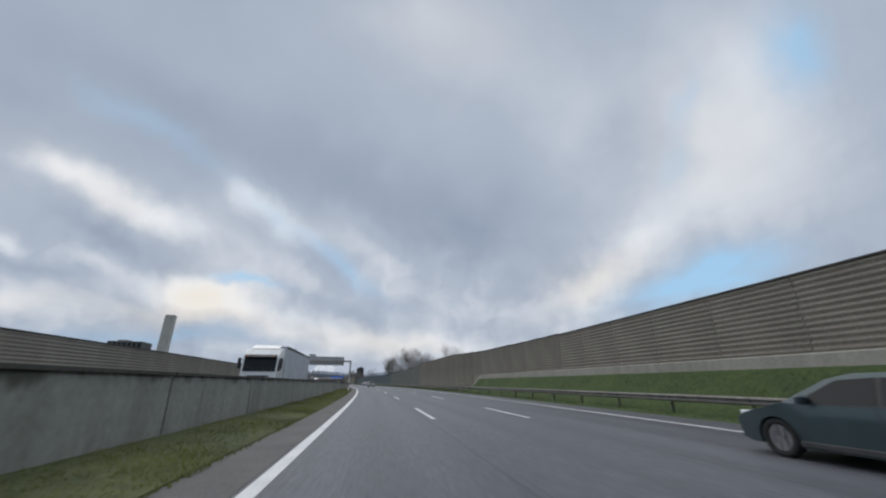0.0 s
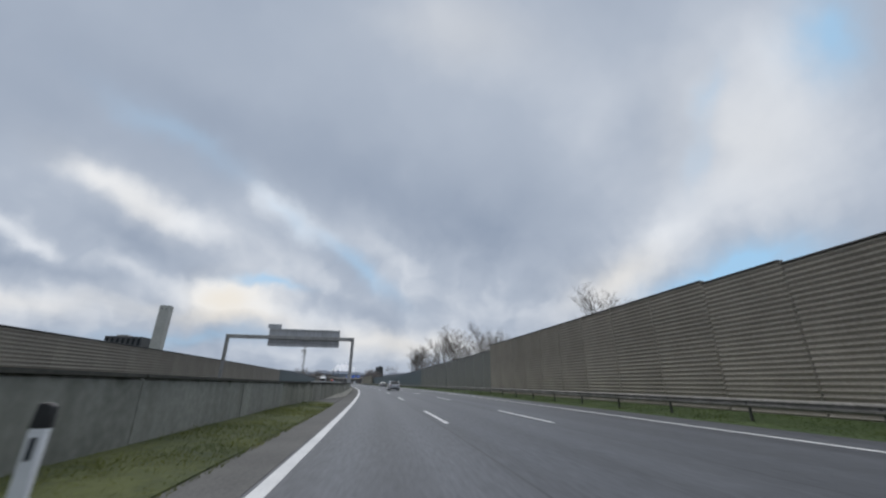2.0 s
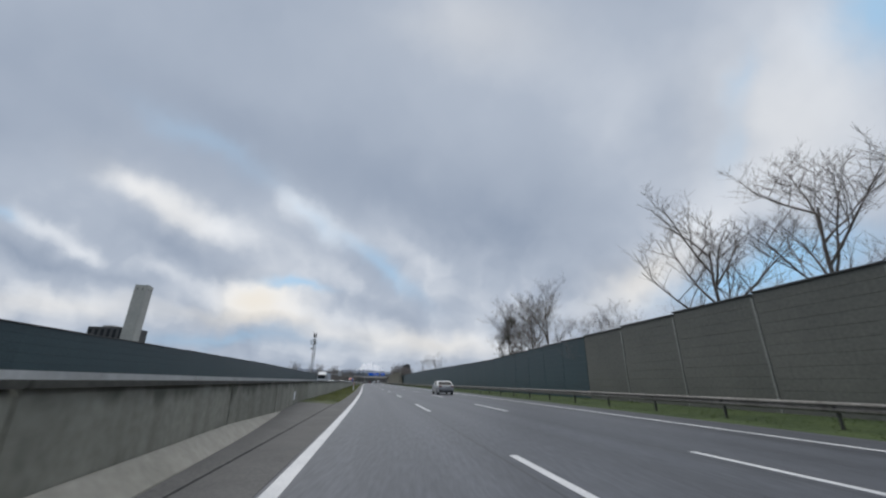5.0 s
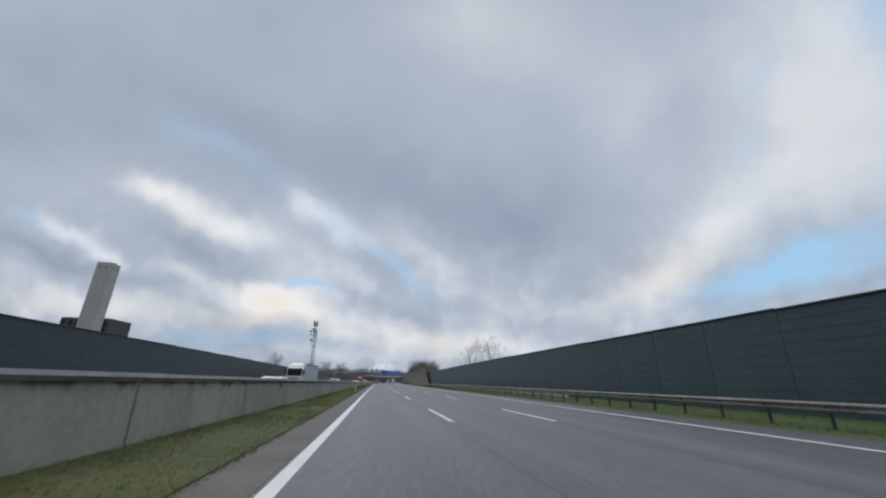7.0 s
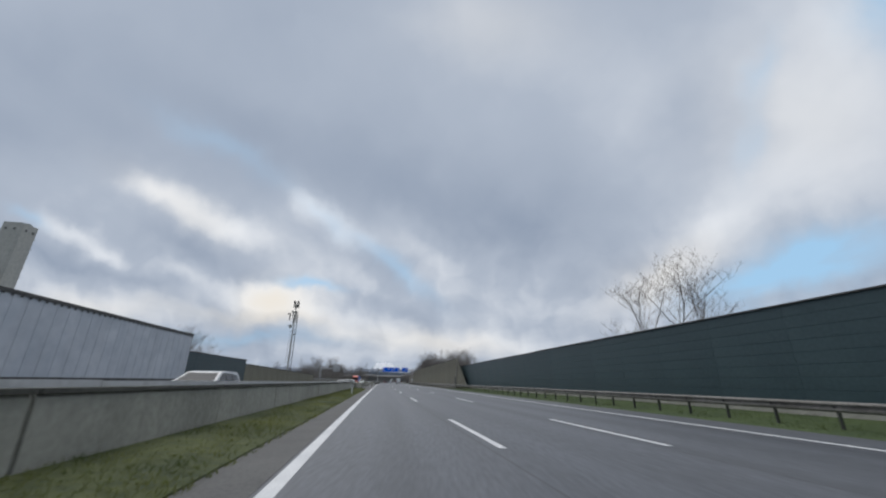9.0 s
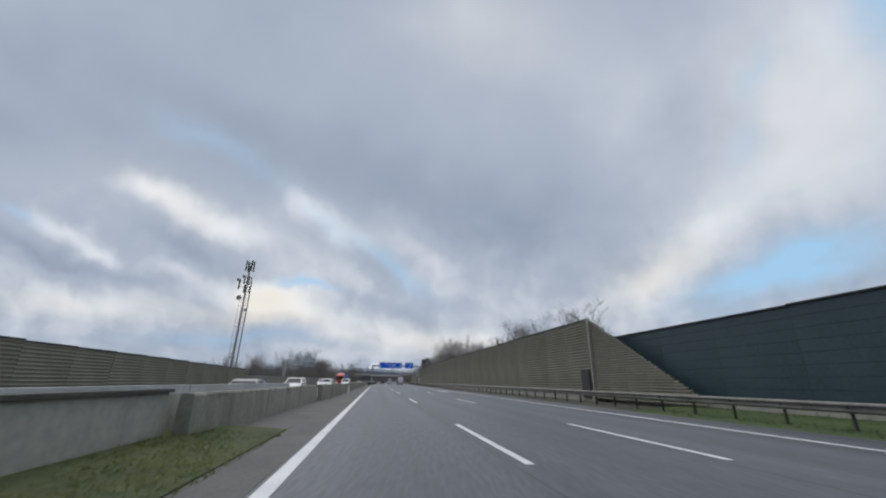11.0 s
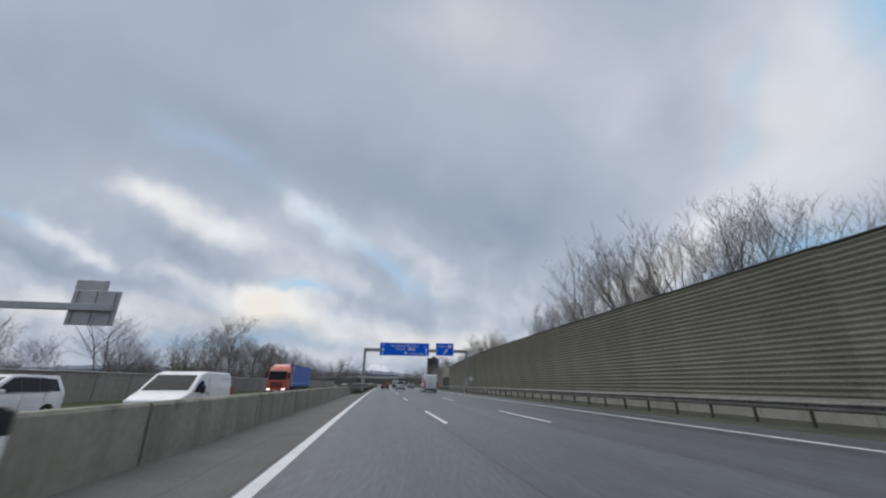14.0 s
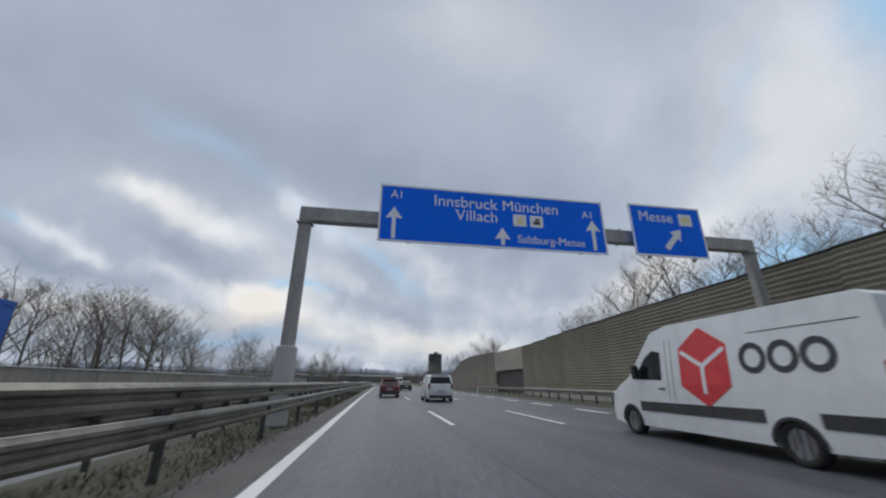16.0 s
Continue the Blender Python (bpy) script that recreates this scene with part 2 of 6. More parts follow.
BANKGRASS = material("bank_grass_blades", (0.034, 0.062, 0.014), (0.105, 0.140, 0.042), 0.85, 1.2, 0.5, 0)


def thin_blades(m):
    """Lets half of the light through thin leaves."""
    nt = m.node_tree
    through_leaf, mixed = nt.nodes.new("ShaderNodeBsdfTranslucent"), nt.nodes.new("ShaderNodeMixShader")
    mixed.inputs[0].default_value = 0.5
    b = nt.nodes["Principled BSDF"]
    nt.links.new(b.inputs["Base Color"].links[0].from_socket, through_leaf.inputs["Color"])
    nt.links.new(b.outputs[0], mixed.inputs[1])
    nt.links.new(through_leaf.outputs[0], mixed.inputs[2])
    nt.links.new(mixed.outputs[0], nt.nodes["Material Output"].inputs["Surface"])


thin_blades(GRASS)
thin_blades(BANKGRASS)
# grass for under the rails, the shade there painted in as a darker green
RANK_SHADED = material("rank_grass_shade_toned", (0.020, 0.028, 0.010), (0.06, 0.07, 0.03), 0.9, 3, 0.6, 0)
DAMP = material("damp_dark_verge", (0.035, 0.038, 0.028), (0.085, 0.085, 0.06), 0.9, 6, 0.7, 0.5)
CONCRETE = material("weathered_concrete", (0.245, 0.245, 0.212), (0.44, 0.435, 0.385), 0.85, 7, 0.5, 0.25, streaks=0.2, spread=0.25, dirt=(0.085, 0.085, 0.068))


def drip_stains(m, edge, colour, strength=0.85):
    """Dark moss hanging in ragged tongues from the wall's top edge."""
    nt = m.node_tree
    b = nt.nodes["Principled BSDF"]
    old = b.inputs["Base Color"].links[0].from_socket
    tc = nt.nodes.new("ShaderNodeTexCoord")
    mp = nt.nodes.new("ShaderNodeMapping")
    mp.inputs["Scale"].default_value = (1.1, 1.1, 0.15)
    nt.links.new(tc.outputs["Object"], mp.inputs["Vector"])
    n = nt.nodes.new("ShaderNodeTexNoise")
    n.inputs["Scale"].default_value, n.inputs["Detail"].default_value, n.inputs["Roughness"].default_value = 1.0, 6, 0.62
    nt.links.new(mp.outputs[0], n.inputs["Vector"])
    sz = nt.nodes.new("ShaderNodeSeparateXYZ")
    nt.links.new(tc.outputs["Object"], sz.inputs[0])
    reach = nt.nodes.new("ShaderNodeMath")
    reach.operation = "MULTIPLY_ADD"
    reach.inputs[1].default_value = 1.5
    nt.links.new(n.outputs["Fac"], reach.inputs[0])
    nt.links.new(sz.outputs[2], reach.inputs[2])
    r = nt.nodes.new("ShaderNodeMapRange")
    r.inputs["From Min"].default_value, r.inputs["From Max"].default_value, r.inputs["To Max"].default_value = edge + 0.72, edge + 0.90, strength
    nt.links.new(reach.outputs[0], r.inputs["Value"])
    mx = nt.nodes.new("ShaderNodeMix")
    mx.data_type = "RGBA"
    mx.inputs[7].default_value = (*colour, 1)
    nt.links.new(r.outputs[0], mx.inputs["Factor"])
    nt.links.new(old, mx.inputs[6])
    nt.links.new(mx.outputs[2], b.inputs["Base Color"])


GREYWALL = material("grey_green_concrete", (0.182, 0.188, 0.168), (0.355, 0.36, 0.325), 0.87, 6, 0.45, 0.28, streaks=0.35, spread=0.25, dirt=(0.09, 0.092, 0.075))
drip_stains(GREYWALL, 1.32, (0.075, 0.078, 0.06))
drip_stains(CONCRETE, 1.13, (0.07, 0.072, 0.055))
PALERAIL = material("pale_zinc_rail", (0.48, 0.49, 0.49), (0.66, 0.67, 0.67), 0.45, 6, 0.8, 0.05, metal=0.1, streaks=0.25, dirt=(0.3, 0.29, 0.27))
GREYBROWN = material("grey_brown_panel", (0.205, 0.19, 0.165), (0.34, 0.32, 0.285), 0.8, 7, 0.35, 0.2, streaks=0.3, spread=0.25, dirt=(0.12, 0.115, 0.10))
SNOW = material("snowy_rock", (0.70, 0.73, 0.78), (0.92, 0.93, 0.95), 0.9, 0.02, 0.004, 0.0)
PALE = material("pale_concrete", (0.30, 0.29, 0.25), (0.45, 0.43, 0.38), 0.85, 8, 0.6, 0.25, streaks=0.3, spread=0.2, dirt=(0.16, 0.16, 0.13))
COPING = material("mossy_coping", (0.045, 0.045, 0.04), (0.10, 0.10, 0.085), 0.9, 9, 0.8, 0.3)
BROWN = material("weathered_brown_louvre", (0.222, 0.200, 0.168), (0.40, 0.366, 0.312), 0.75, 9, 0.35, 0.15, spread=0.12)
OLIVE = material("olive_brown_louvre", (0.204, 0.192, 0.148), (0.37, 0.352, 0.282), 0.75, 9, 0.35, 0.15, spread=0.12)
DARKP = material("dark_green_panel", (0.017, 0.040, 0.049), (0.044, 0.080, 0.090), 0.5, 7, 0.3, 0.12, spread=0.12)
DARKOLIVE = material("dark_olive_panel", (0.082, 0.087, 0.076), (0.155, 0.158, 0.138), 0.6, 7, 0.3, 0.12, spread=0.12)
POSTGREY = material("grey_post_steel", (0.17, 0.175, 0.16), (0.27, 0.275, 0.255), 0.6, 9, 0.8, 0.1)
MOSSWALL = material("mossy_concrete", (0.205, 0.206, 0.172), (0.38, 0.376, 0.32), 0.9, 7, 0.5, 0.25, streaks=0.4, spread=0.25, dirt=(0.05, 0.05, 0.04))
OLIVEWALL = material("olive_stained_concrete", (0.205, 0.206, 0.168), (0.385, 0.38, 0.318), 0.88, 7, 0.4, 0.25, streaks=0.45, spread=0.3, dirt=(0.07, 0.068, 0.055))
drip_stains(MOSSWALL, 1.03, (0.07, 0.071, 0.054), 0.65)
drip_stains(OLIVEWALL, 0.92, (0.075, 0.075, 0.055), 0.7)
DARKPOST = material("dark_steel", (0.035, 0.035, 0.035), (0.075, 0.075, 0.07), 0.6, 9, 0.8, 0.1)
ZINC = material("galvanised_steel", (0.28, 0.28, 0.28), (0.46, 0.46, 0.45), 0.5, 10, 0.8, 0.08, metal=0.55, streaks=0.3, dirt=(0.14, 0.12, 0.10))
RUSTY = material("aged_guardrail_steel", (0.13, 0.125, 0.115), (0.26, 0.25, 0.235), 0.55, 8, 0.7, 0.1, metal=0.3, streaks=0.4, dirt=(0.07, 0.06, 0.05))
OLDRAIL = material("dull_olive_guardrail", (0.17, 0.165, 0.142), (0.33, 0.32, 0.28), 0.40, 8, 0.7, 0.1, metal=0.7, streaks=0.5, dirt=(0.05, 0.045, 0.04))
GANTRY = material("grey_gantry_steel", (0.26, 0.255, 0.24), (0.42, 0.41, 0.39), 0.6, 8, 0.6, 0.1, metal=0.15, streaks=0.4, dirt=(0.13, 0.12, 0.11))
SIGNBACK = material("sign_back_aluminium", (0.40, 0.41, 0.42), (0.56, 0.56, 0.57), 0.5, 5, 0.8, 0.05, metal=0.2, streaks=0.3, dirt=(0.26, 0.26, 0.26), spread=0.2)
SIGNBLUE = material("sign_blue", (0.002, 0.135, 0.78), (0.004, 0.16, 0.88), 0.5, 3, 0.8, 0.0, spec=0.12)
WHITE = material("sign_white", (0.74, 0.76, 0.78), (0.84, 0.85, 0.86), 0.45, 5, 1, 0.0)
YELLOW = material("pictogram_yellow", (0.75, 0.66, 0.32), (0.84, 0.76, 0.45), 0.5, 5, 1, 0)
BLACK = material("black_plastic", (0.012, 0.012, 0.013), (0.03, 0.03, 0.03), 0.5, 9, 1, 0.05)
ORANGE = material("orange_reflector", (0.55, 0.09, 0.03), (0.70, 0.15, 0.05), 0.35, 9, 1, 0.0)
BARK = material("grey_brown_bark", (0.09, 0.075, 0.065), (0.19, 0.165, 0.145), 0.9, 12, 0.8, 0.4)
TWIG = material("bare_twigs", (0.15, 0.135, 0.128), (0.29, 0.262, 0.245), 0.9, 4, 0.4, 0)
IVY = material("ivy_leaves", (0.045, 0.04, 0.028), (0.10, 0.082, 0.058), 0.6, 4, 0.6, 0)
WOODS = material("winter_woods", (0.085, 0.085, 0.085), (0.165, 0.155, 0.15), 0.95, 0.12, 0.02, 0.5)
# aerial haze is painted into the hills as a pale blue base colour
HILLS = material("haze_toned_hills", (0.16, 0.19, 0.24), (0.23, 0.26, 0.31), 0.95, 0.02, 0.004, 0.0)
CHIMNEY = material("pale_chimney_concrete", (0.40, 0.40, 0.39), (0.54, 0.53, 0.51), 0.8, 0.8, 0.1, 0.1, streaks=0.2, dirt=(0.30, 0.29, 0.27))
DARKBLOCK = material("dark_plant_cladding", (0.05, 0.052, 0.055), (0.085, 0.085, 0.09), 0.6, 0.6, 0.1, 0.05)
PLASTER = material("house_plaster", (0.55, 0.54, 0.51), (0.70, 0.69, 0.66), 0.85, 2, 0.2, 0.1)
ROOF = material("tile_roof", (0.10, 0.06, 0.05), (0.18, 0.11, 0.09), 0.85, 5, 0.5, 0.2)
STEELHALL = material("pale_hall_cladding", (0.44, 0.47, 0.50), (0.56, 0.58, 0.60), 0.6, 1, 0.2, 0.0)
TYRE = material("tyre_rubber", (0.012, 0.012, 0.012), (0.03, 0.03, 0.03), 0.85, 20, 2, 0.2)
RIM = material("alloy_rim", (0.30, 0.30, 0.31), (0.45, 0.45, 0.46), 0.35, 9, 2, 0, metal=0.8)
TRIM = material("grey_plastic_trim", (0.03, 0.032, 0.034), (0.06, 0.062, 0.065), 0.6, 12, 1.5, 0.05)
LAMPRED = material("red_lamp", (0.30, 0.012, 0.016), (0.42, 0.03, 0.03), 0.25, 9, 2, 0)
LAMPDULL = material("unlit_tail_lamp", (0.10, 0.012, 0.014), (0.18, 0.02, 0.022), 0.25, 9, 2, 0)
LIT = bpy.data.materials.new("lit_headlamp")
LIT.use_nodes = True
LIT.node_tree.nodes["Principled BSDF"].inputs["Emission Color"].default_value = (1.0, 0.95, 0.85, 1)
LIT.node_tree.nodes["Principled BSDF"].inputs["Emission Strength"].default_value = 1.3
LAMPCLEAR = material("clear_lamp", (0.55, 0.57, 0.6), (0.75, 0.76, 0.78), 0.12, 9, 2, 0)
PLATE = material("pale_plate", (0.55, 0.56, 0.58), (0.68, 0.69, 0.7), 0.5, 9, 2, 0)
BARS = material("dark_lettering", (0.035, 0.04, 0.045), (0.06, 0.065, 0.07), 0.5, 9, 2, 0)
LOGO = material("red_film", (0.62, 0.035, 0.045), (0.72, 0.06, 0.065), 0.45, 3, 1, 0)
TARP = material("pale_grey_tarpaulin", (0.44, 0.48, 0.53), (0.58, 0.61, 0.65), 0.6, 2, 0.5, 0.15, streaks=0.2, dirt=(0.33, 0.35, 0.37))
TARPBLUE = material("blue_tarpaulin", (0.018, 0.095, 0.42), (0.03, 0.135, 0.52), 0.5, 2, 0.5, 0.15, streaks=0.2, dirt=(0.02, 0.07, 0.25))
GLASS = bpy.data.materials.new("dark_car_glass")
GLASS.use_nodes = True
_g = GLASS.node_tree.nodes["Principled BSDF"]
_g.inputs["Base Color"].default_value, _g.inputs["Roughness"].default_value = (0.012, 0.015, 0.018, 1), 0.04
_g.inputs["Specular IOR Level"].default_value = 0.22


def paint(name, c, metal=0.0, dirty=0.25):
    m = material(name, grey(0.88, c), grey(1.0, c), 0.32, 3, 0.8, 0.0, metal=metal, streaks=dirty, dirt=tuple(0.5 * v + 0.05 for v in c))
    m.node_tree.nodes["Principled BSDF"].inputs["Coat Weight"].default_value = 0.5
    m.node_tree.nodes["Principled BSDF"].inputs["Coat Roughness"].default_value = 0.08
    return m


PAINT_WHITE = paint("white_paint", (0.82, 0.84, 0.84))
PAINT_SILVER = paint("silver_paint", (0.50, 0.51, 0.52), 0.35)
PAINT_PEARL = paint("pale_silver_paint", (0.64, 0.65, 0.67), 0.2)
PAINT_RED = paint("dark_red_paint", (0.17, 0.035, 0.042), 0.2)
PAINT_ORANGE = paint("orange_red_paint", (0.70, 0.07, 0.03))
PAINT_TEAL = paint("slate_green_paint", (0.052, 0.085, 0.095), 0.4)
PAINT_BLACK = paint("black_paint", (0.02, 0.02, 0.022))
PAINT_GREY = paint("grey_paint", (0.16, 0.165, 0.17), 0.3)


# ---- plan of the motorway: s metres along the left edge line, l metres to its right ----
HEADING = [(-400, 0), (0, 0.1), (27.8, 1.02), (55.6, 2.35), (83.2, 3.8), (110.8, 5.12), (138.4, 6.34), (166, 7.33), (194, 8.1), (222, 8.42), (250, 8.25),
           (278, 7.94), (306, 7.75), (335, 7.8), (363, 7.8), (391, 7.52), (419, 7.18), (447, 6.78), (500, 6.2), (560, 5.6), (900, 5.2), (2000, 5.2)]
_s = np.arange(-400, 2000, 0.5)
_h = np.interp(_s, [k[0] for k in HEADING], [k[1] for k in HEADING])
_x = np.concatenate([[0], np.cumsum(-np.sin(np.radians(_h[:-1])) * 0.5)])
_y = np.concatenate([[0], np.cumsum(np.cos(np.radians(_h[:-1])) * 0.5)])
_x += -1.62 - _x[800]
_y += -_y[800]


def heading(s):
    return float(np.interp(s, _s, _h))


def road(s, l, z=0.0):
    a = radians(heading(s))
    return Vector((np.interp(s, _s, _x) + l * math.cos(a), np.interp(s, _s, _y) + l * math.sin(a), z))


def at(s, l, z=0.0, turn=0.0):
    """A pose on the plan: y looks along the road."""
    p = road(s, l, z)
    return pose(p.x, p.y, p.z, 0, 0, heading(s) + turn)


def mesh_of(name, bm, smooth=False):
    me = bpy.data.meshes.new(name)
    bm.normal_update()
    if smooth:
        for f in bm.faces:
            f.smooth = True
    bm.to_mesh(me)
    bm.free()
    return me


def part(name, bm, mat, parent=None, label="", m=None, smooth=False):
    """A bmesh (or a mesh made before) as one object, under a thing or a part."""
    me = bm if isinstance(bm, bpy.types.Mesh) else mesh_of(name, bm, smooth)
    if mat and not me.materials:
        me.materials.append(mat)
    ob = new(name, me)
    if parent:
        ob.parent = parent
    if m is not None:
        ob.matrix_basis = m
    if label:
        ob["label"] = label
    return ob


def thing(name, label, category, m=None, group="", kind=""):
    ob = tagged(new(name), label, category, group, kind)
    ob.empty_display_size = 0.3
    if m is not None:
        ob.matrix_basis = m
    return ob


def structure(name, bm, mat, label="", category=""):
    return tagged(part(name, bm, mat), label, category, kind="structure")


def box(bm, cx, cy, cz, sx, sy, sz, bevel=0.0, m=None):
    """A box, its middle and its full sizes."""
    r = bmesh.ops.create_cube(bm, size=1.0)
    vs = r["verts"]
    mm = Matrix.Translation((cx, cy, cz)) @ Matrix.Diagonal((sx, sy, sz, 1))
    bmesh.ops.transform(bm, matrix=(m @ mm) if m is not None else mm, verts=vs)
    if bevel:
        es = list({e for v in vs for e in v.link_edges})
        bmesh.ops.bevel(bm, geom=es, offset=bevel, segments=1, affect="EDGES")


def tube(bm, p0, p1, r0, r1, n=6, caps=True):
    p0, p1 = Vector(p0), Vector(p1)
    d = (p1 - p0)
    q = d.to_track_quat("Z", "Y")
    rings = []
    for p, r in ((p0, r0), (p1, r1)):
        rings.append([bm.verts.new(p + q @ Vector((r * math.cos(2 * math.pi * k / n), r * math.sin(2 * math.pi * k / n), 0))) for k in range(n)])
    for k in range(n):
        bm.faces.new((rings[0][k], rings[0][(k + 1) % n], rings[1][(k + 1) % n], rings[1][k]))
    if caps:
        bm.faces.new(rings[0][::-1])
        bm.faces.new(rings[1])


def prism(bm, poly, a, b, axis="x"):
    """A flat outline of (y, z) pairs pulled from x=a to x=b (or, axis y, of (x, z) pairs)."""
    def at3(p, t):
        return (t, p[0], p[1]) if axis == "x" else (p[0], t, p[1])
    lo = [bm.verts.new(at3(p, a)) for p in poly]
    hi = [bm.verts.new(at3(p, b)) for p in poly]
    n = len(poly)
    bm.faces.new(lo)
    bm.faces.new(hi[::-1])
    for i in range(n):
        bm.faces.new((lo[i], hi[i], hi[(i + 1) % n], lo[(i + 1) % n]))
    bmesh.ops.recalc_face_normals(bm, faces=bm.faces)


def sweep(bm, s0, s1, profile, step=4.0, closed=False):
    """Pulls an outline of (l, z) pairs, or a function of s that gives one, along the road."""
    n = max(1, int(math.ceil((s1 - s0) / step)))
    uv = bm.loops.layers.uv.verify()
    prev, ps = None, None
    for i in range(n + 1):
        s = s0 + (s1 - s0) * i / n
        pr = profile(s) if callable(profile) else profile
        ring = [bm.verts.new(road(s, l, z)) for l, z in pr]
        if prev:
            k = len(pr)
            for j in range(k if closed else k - 1):
                a, b = j, (j + 1) % k
                f = bm.faces.new((prev[a], prev[b], ring[b], ring[a]))
                for lp, (ll, sv) in zip(f.loops, ((pr[a][0], ps), (pr[b][0], ps), (pr[b][0], s), (pr[a][0], s))):
                    lp[uv].uv = (ll, sv)
        elif closed:
            bm.faces.new(ring)
        prev, ps = ring, s
    if closed:
        bm.faces.new(prev[::-1])
    bmesh.ops.recalc_face_normals(bm, faces=bm.faces)
    return bm


def lerp(s, *knots):
    return float(np.interp(s, [k[0] for k in knots], [k[1] for k in knots]))


BACK, FAR = -120.0, 900.0

# ---- ground ----
bm = bmesh.new()
bmesh.ops.create_grid(bm, x_segments=40, y_segments=40, size=4200)
for v in bm.verts:
    v.co.z = -0.35
    v.co.y += 200
ground = structure("ground", bm, EARTH, "dull green and brown winter land to the horizon", "ground")

def opp(s):
    """Height of the opposite carriageway."""
    return float(np.interp(s, (290, 370), (0.0, -0.32)))


def edge(s):
    """Middle of the painted left edge line, which wanders a little against the plan."""
    return lerp(s, (20, 0.22), (70, 0.17), (112, 0.22), (190, 0.12), (300, 0.12), (362, 0.02), (440, 0.05))


# our carriageway
main_road = structure("road", sweep(bmesh.new(), BACK, FAR, lambda s: [(edge(s) - 0.22, -0.30), (edge(s) - 0.20, 0.0), (13.75, 0.0), (13.8, -0.30)], 6), ASPHALT, "grey asphalt motorway carriageway with three lanes", "road")
structure("road_opposite", sweep(bmesh.new(), BACK, FAR, lambda s: [(-16.8, -0.35), (-16.7, opp(s)), (-4.2, opp(s)), (-4.1, -0.35)], 6), ASPHALT, "grey asphalt of the opposite carriageway", "road")
structure("road_shoulder", sweep(bmesh.new(), BACK, FAR, lambda s: [(-1.15, -0.30), (-1.10, 0.004), (edge(s) - 0.17, 0.008), (edge(s) - 0.16, -0.1)], 6), SHOULDER, "pale gritty strip beside the edge line", "road shoulder")


def median(s):
    """The strip between the edge line and the median wall."""
    return [(-4.12, -0.2), (-4.1, 0.02), (-2.95, 0.14), (-1.8, 0.10), (-0.93, 0.03), (-0.92, -0.2)]


for a, b, mat, label in ((BACK, 82, TURF, "mown grass strip at the foot of the median wall"), (82, 162, SHOULDER, "dark gritty strip at the foot of the median wall"), (162, 318, TURF, "mown grass strip at the foot of the median wall")):
    structure("verge_median", sweep(bmesh.new(), a, b, median, 4), mat, label, "verge")
for a, b, mat in ((318, 442, SHOULDER), (442, FAR, DAMP)):
    structure("verge_median_gravel", sweep(bmesh.new(), a, b, lambda s: [(-4.22, -0.35), (-4.2, opp(s) + 0.005), (-2.8, opp(s) + 0.01), (-2.4, 0.0), (-0.93, 0.008), (-0.92, -0.2)], 6), mat, "grey gritty median strip" if mat is SHOULDER else "dark overgrown median strip", "verge")


def bank(s):
    """Right verge: flat beside the rail, a bank up to the retaining wall before s = 57."""
    up = lerp(s, (56, 1.0), (60.5, 0.0))
    return [(13.78, -0.3), (13.8, -0.01), (15.6, 0.02), (16.4, 0.10 + 0.35 * up), (17.75, 0.16 + 1.75 * up), (19.2, 0.16 + 1.75 * up), (24, -0.1 + 1.2 * up), (30, -0.34)]


structure("verge_right", sweep(bmesh.new(), BACK, 326, bank, 2), TURF_DEEP, "green grass verge behind the guardrail", "verge")
structure("verge_right_gravel", sweep(bmesh.new(), 326, FAR, [(13.78, -0.3), (13.8, -0.01), (20.5, 0.02), (24, -0.1), (30, -0.34)], 6), DAMP, "dark damp verge between road and noise wall", "verge")
structure("verge_left", sweep(bmesh.new(), BACK, FAR, lambda s: [(-30, -0.34), (-20, 0.02), (-17.2, opp(s) + 0.01), (-16.72, opp(s) + 0.004), (-16.7, -0.34)], 6), TURF, "grass verge beyond the opposite carriageway", "verge")

# painted lines
structure("edge_line", sweep(bmesh.new(), BACK, FAR, lambda s: [(edge(s) - 0.11, 0.004), (edge(s) + 0.11, 0.004)], 6), MARKING, "white painted edge line", "road marking")
LINES = [(11.72, 11.92, BACK, 440), (-4.9, -4.7, BACK, FAR), (-15.9, -15.7, BACK, FAR)]
for a, b, s0, s1 in LINES:
    structure("edge_line", sweep(bmesh.new(), s0, s1, lambda s: [(a, 0.004 + (opp(s) if a < -1 else 0)), (b, 0.004 + (opp(s) if a < -1 else 0))], 6), MARKING, "white painted edge line", "road marking")
DASHES = bmesh.new()
box(DASHES, 0, 0, 0.002, 0.15, 6.0, 0.008)
DASH = mesh_of("lane_dash", DASHES)
BLOCKS = bmesh.new()
box(BLOCKS, 0, 0, 0.002, 0.28, 3.0, 0.008)
BLOCK = mesh_of("exit_dash", BLOCKS)
for lane in (3.88, 7.62, -8.4, -12.0):
    for k in range(-10, 45):
        sd = lerp(k, (-10, -72.1), (0, 107.9), (1, 125.8), (5, 193.7), (9, 261.3), (13, 334.5), (16, 389.7), (20, 463.3), (50, 1003))
        part("lane_dash", DASH, MARKING, main_road, m=at(sd, lane, opp(sd) if lane < 0 else 0))
for k in range(32):
    part("exit_dash", BLOCK, MARKING, main_road, m=at(442 + 6 * k, 11.82))
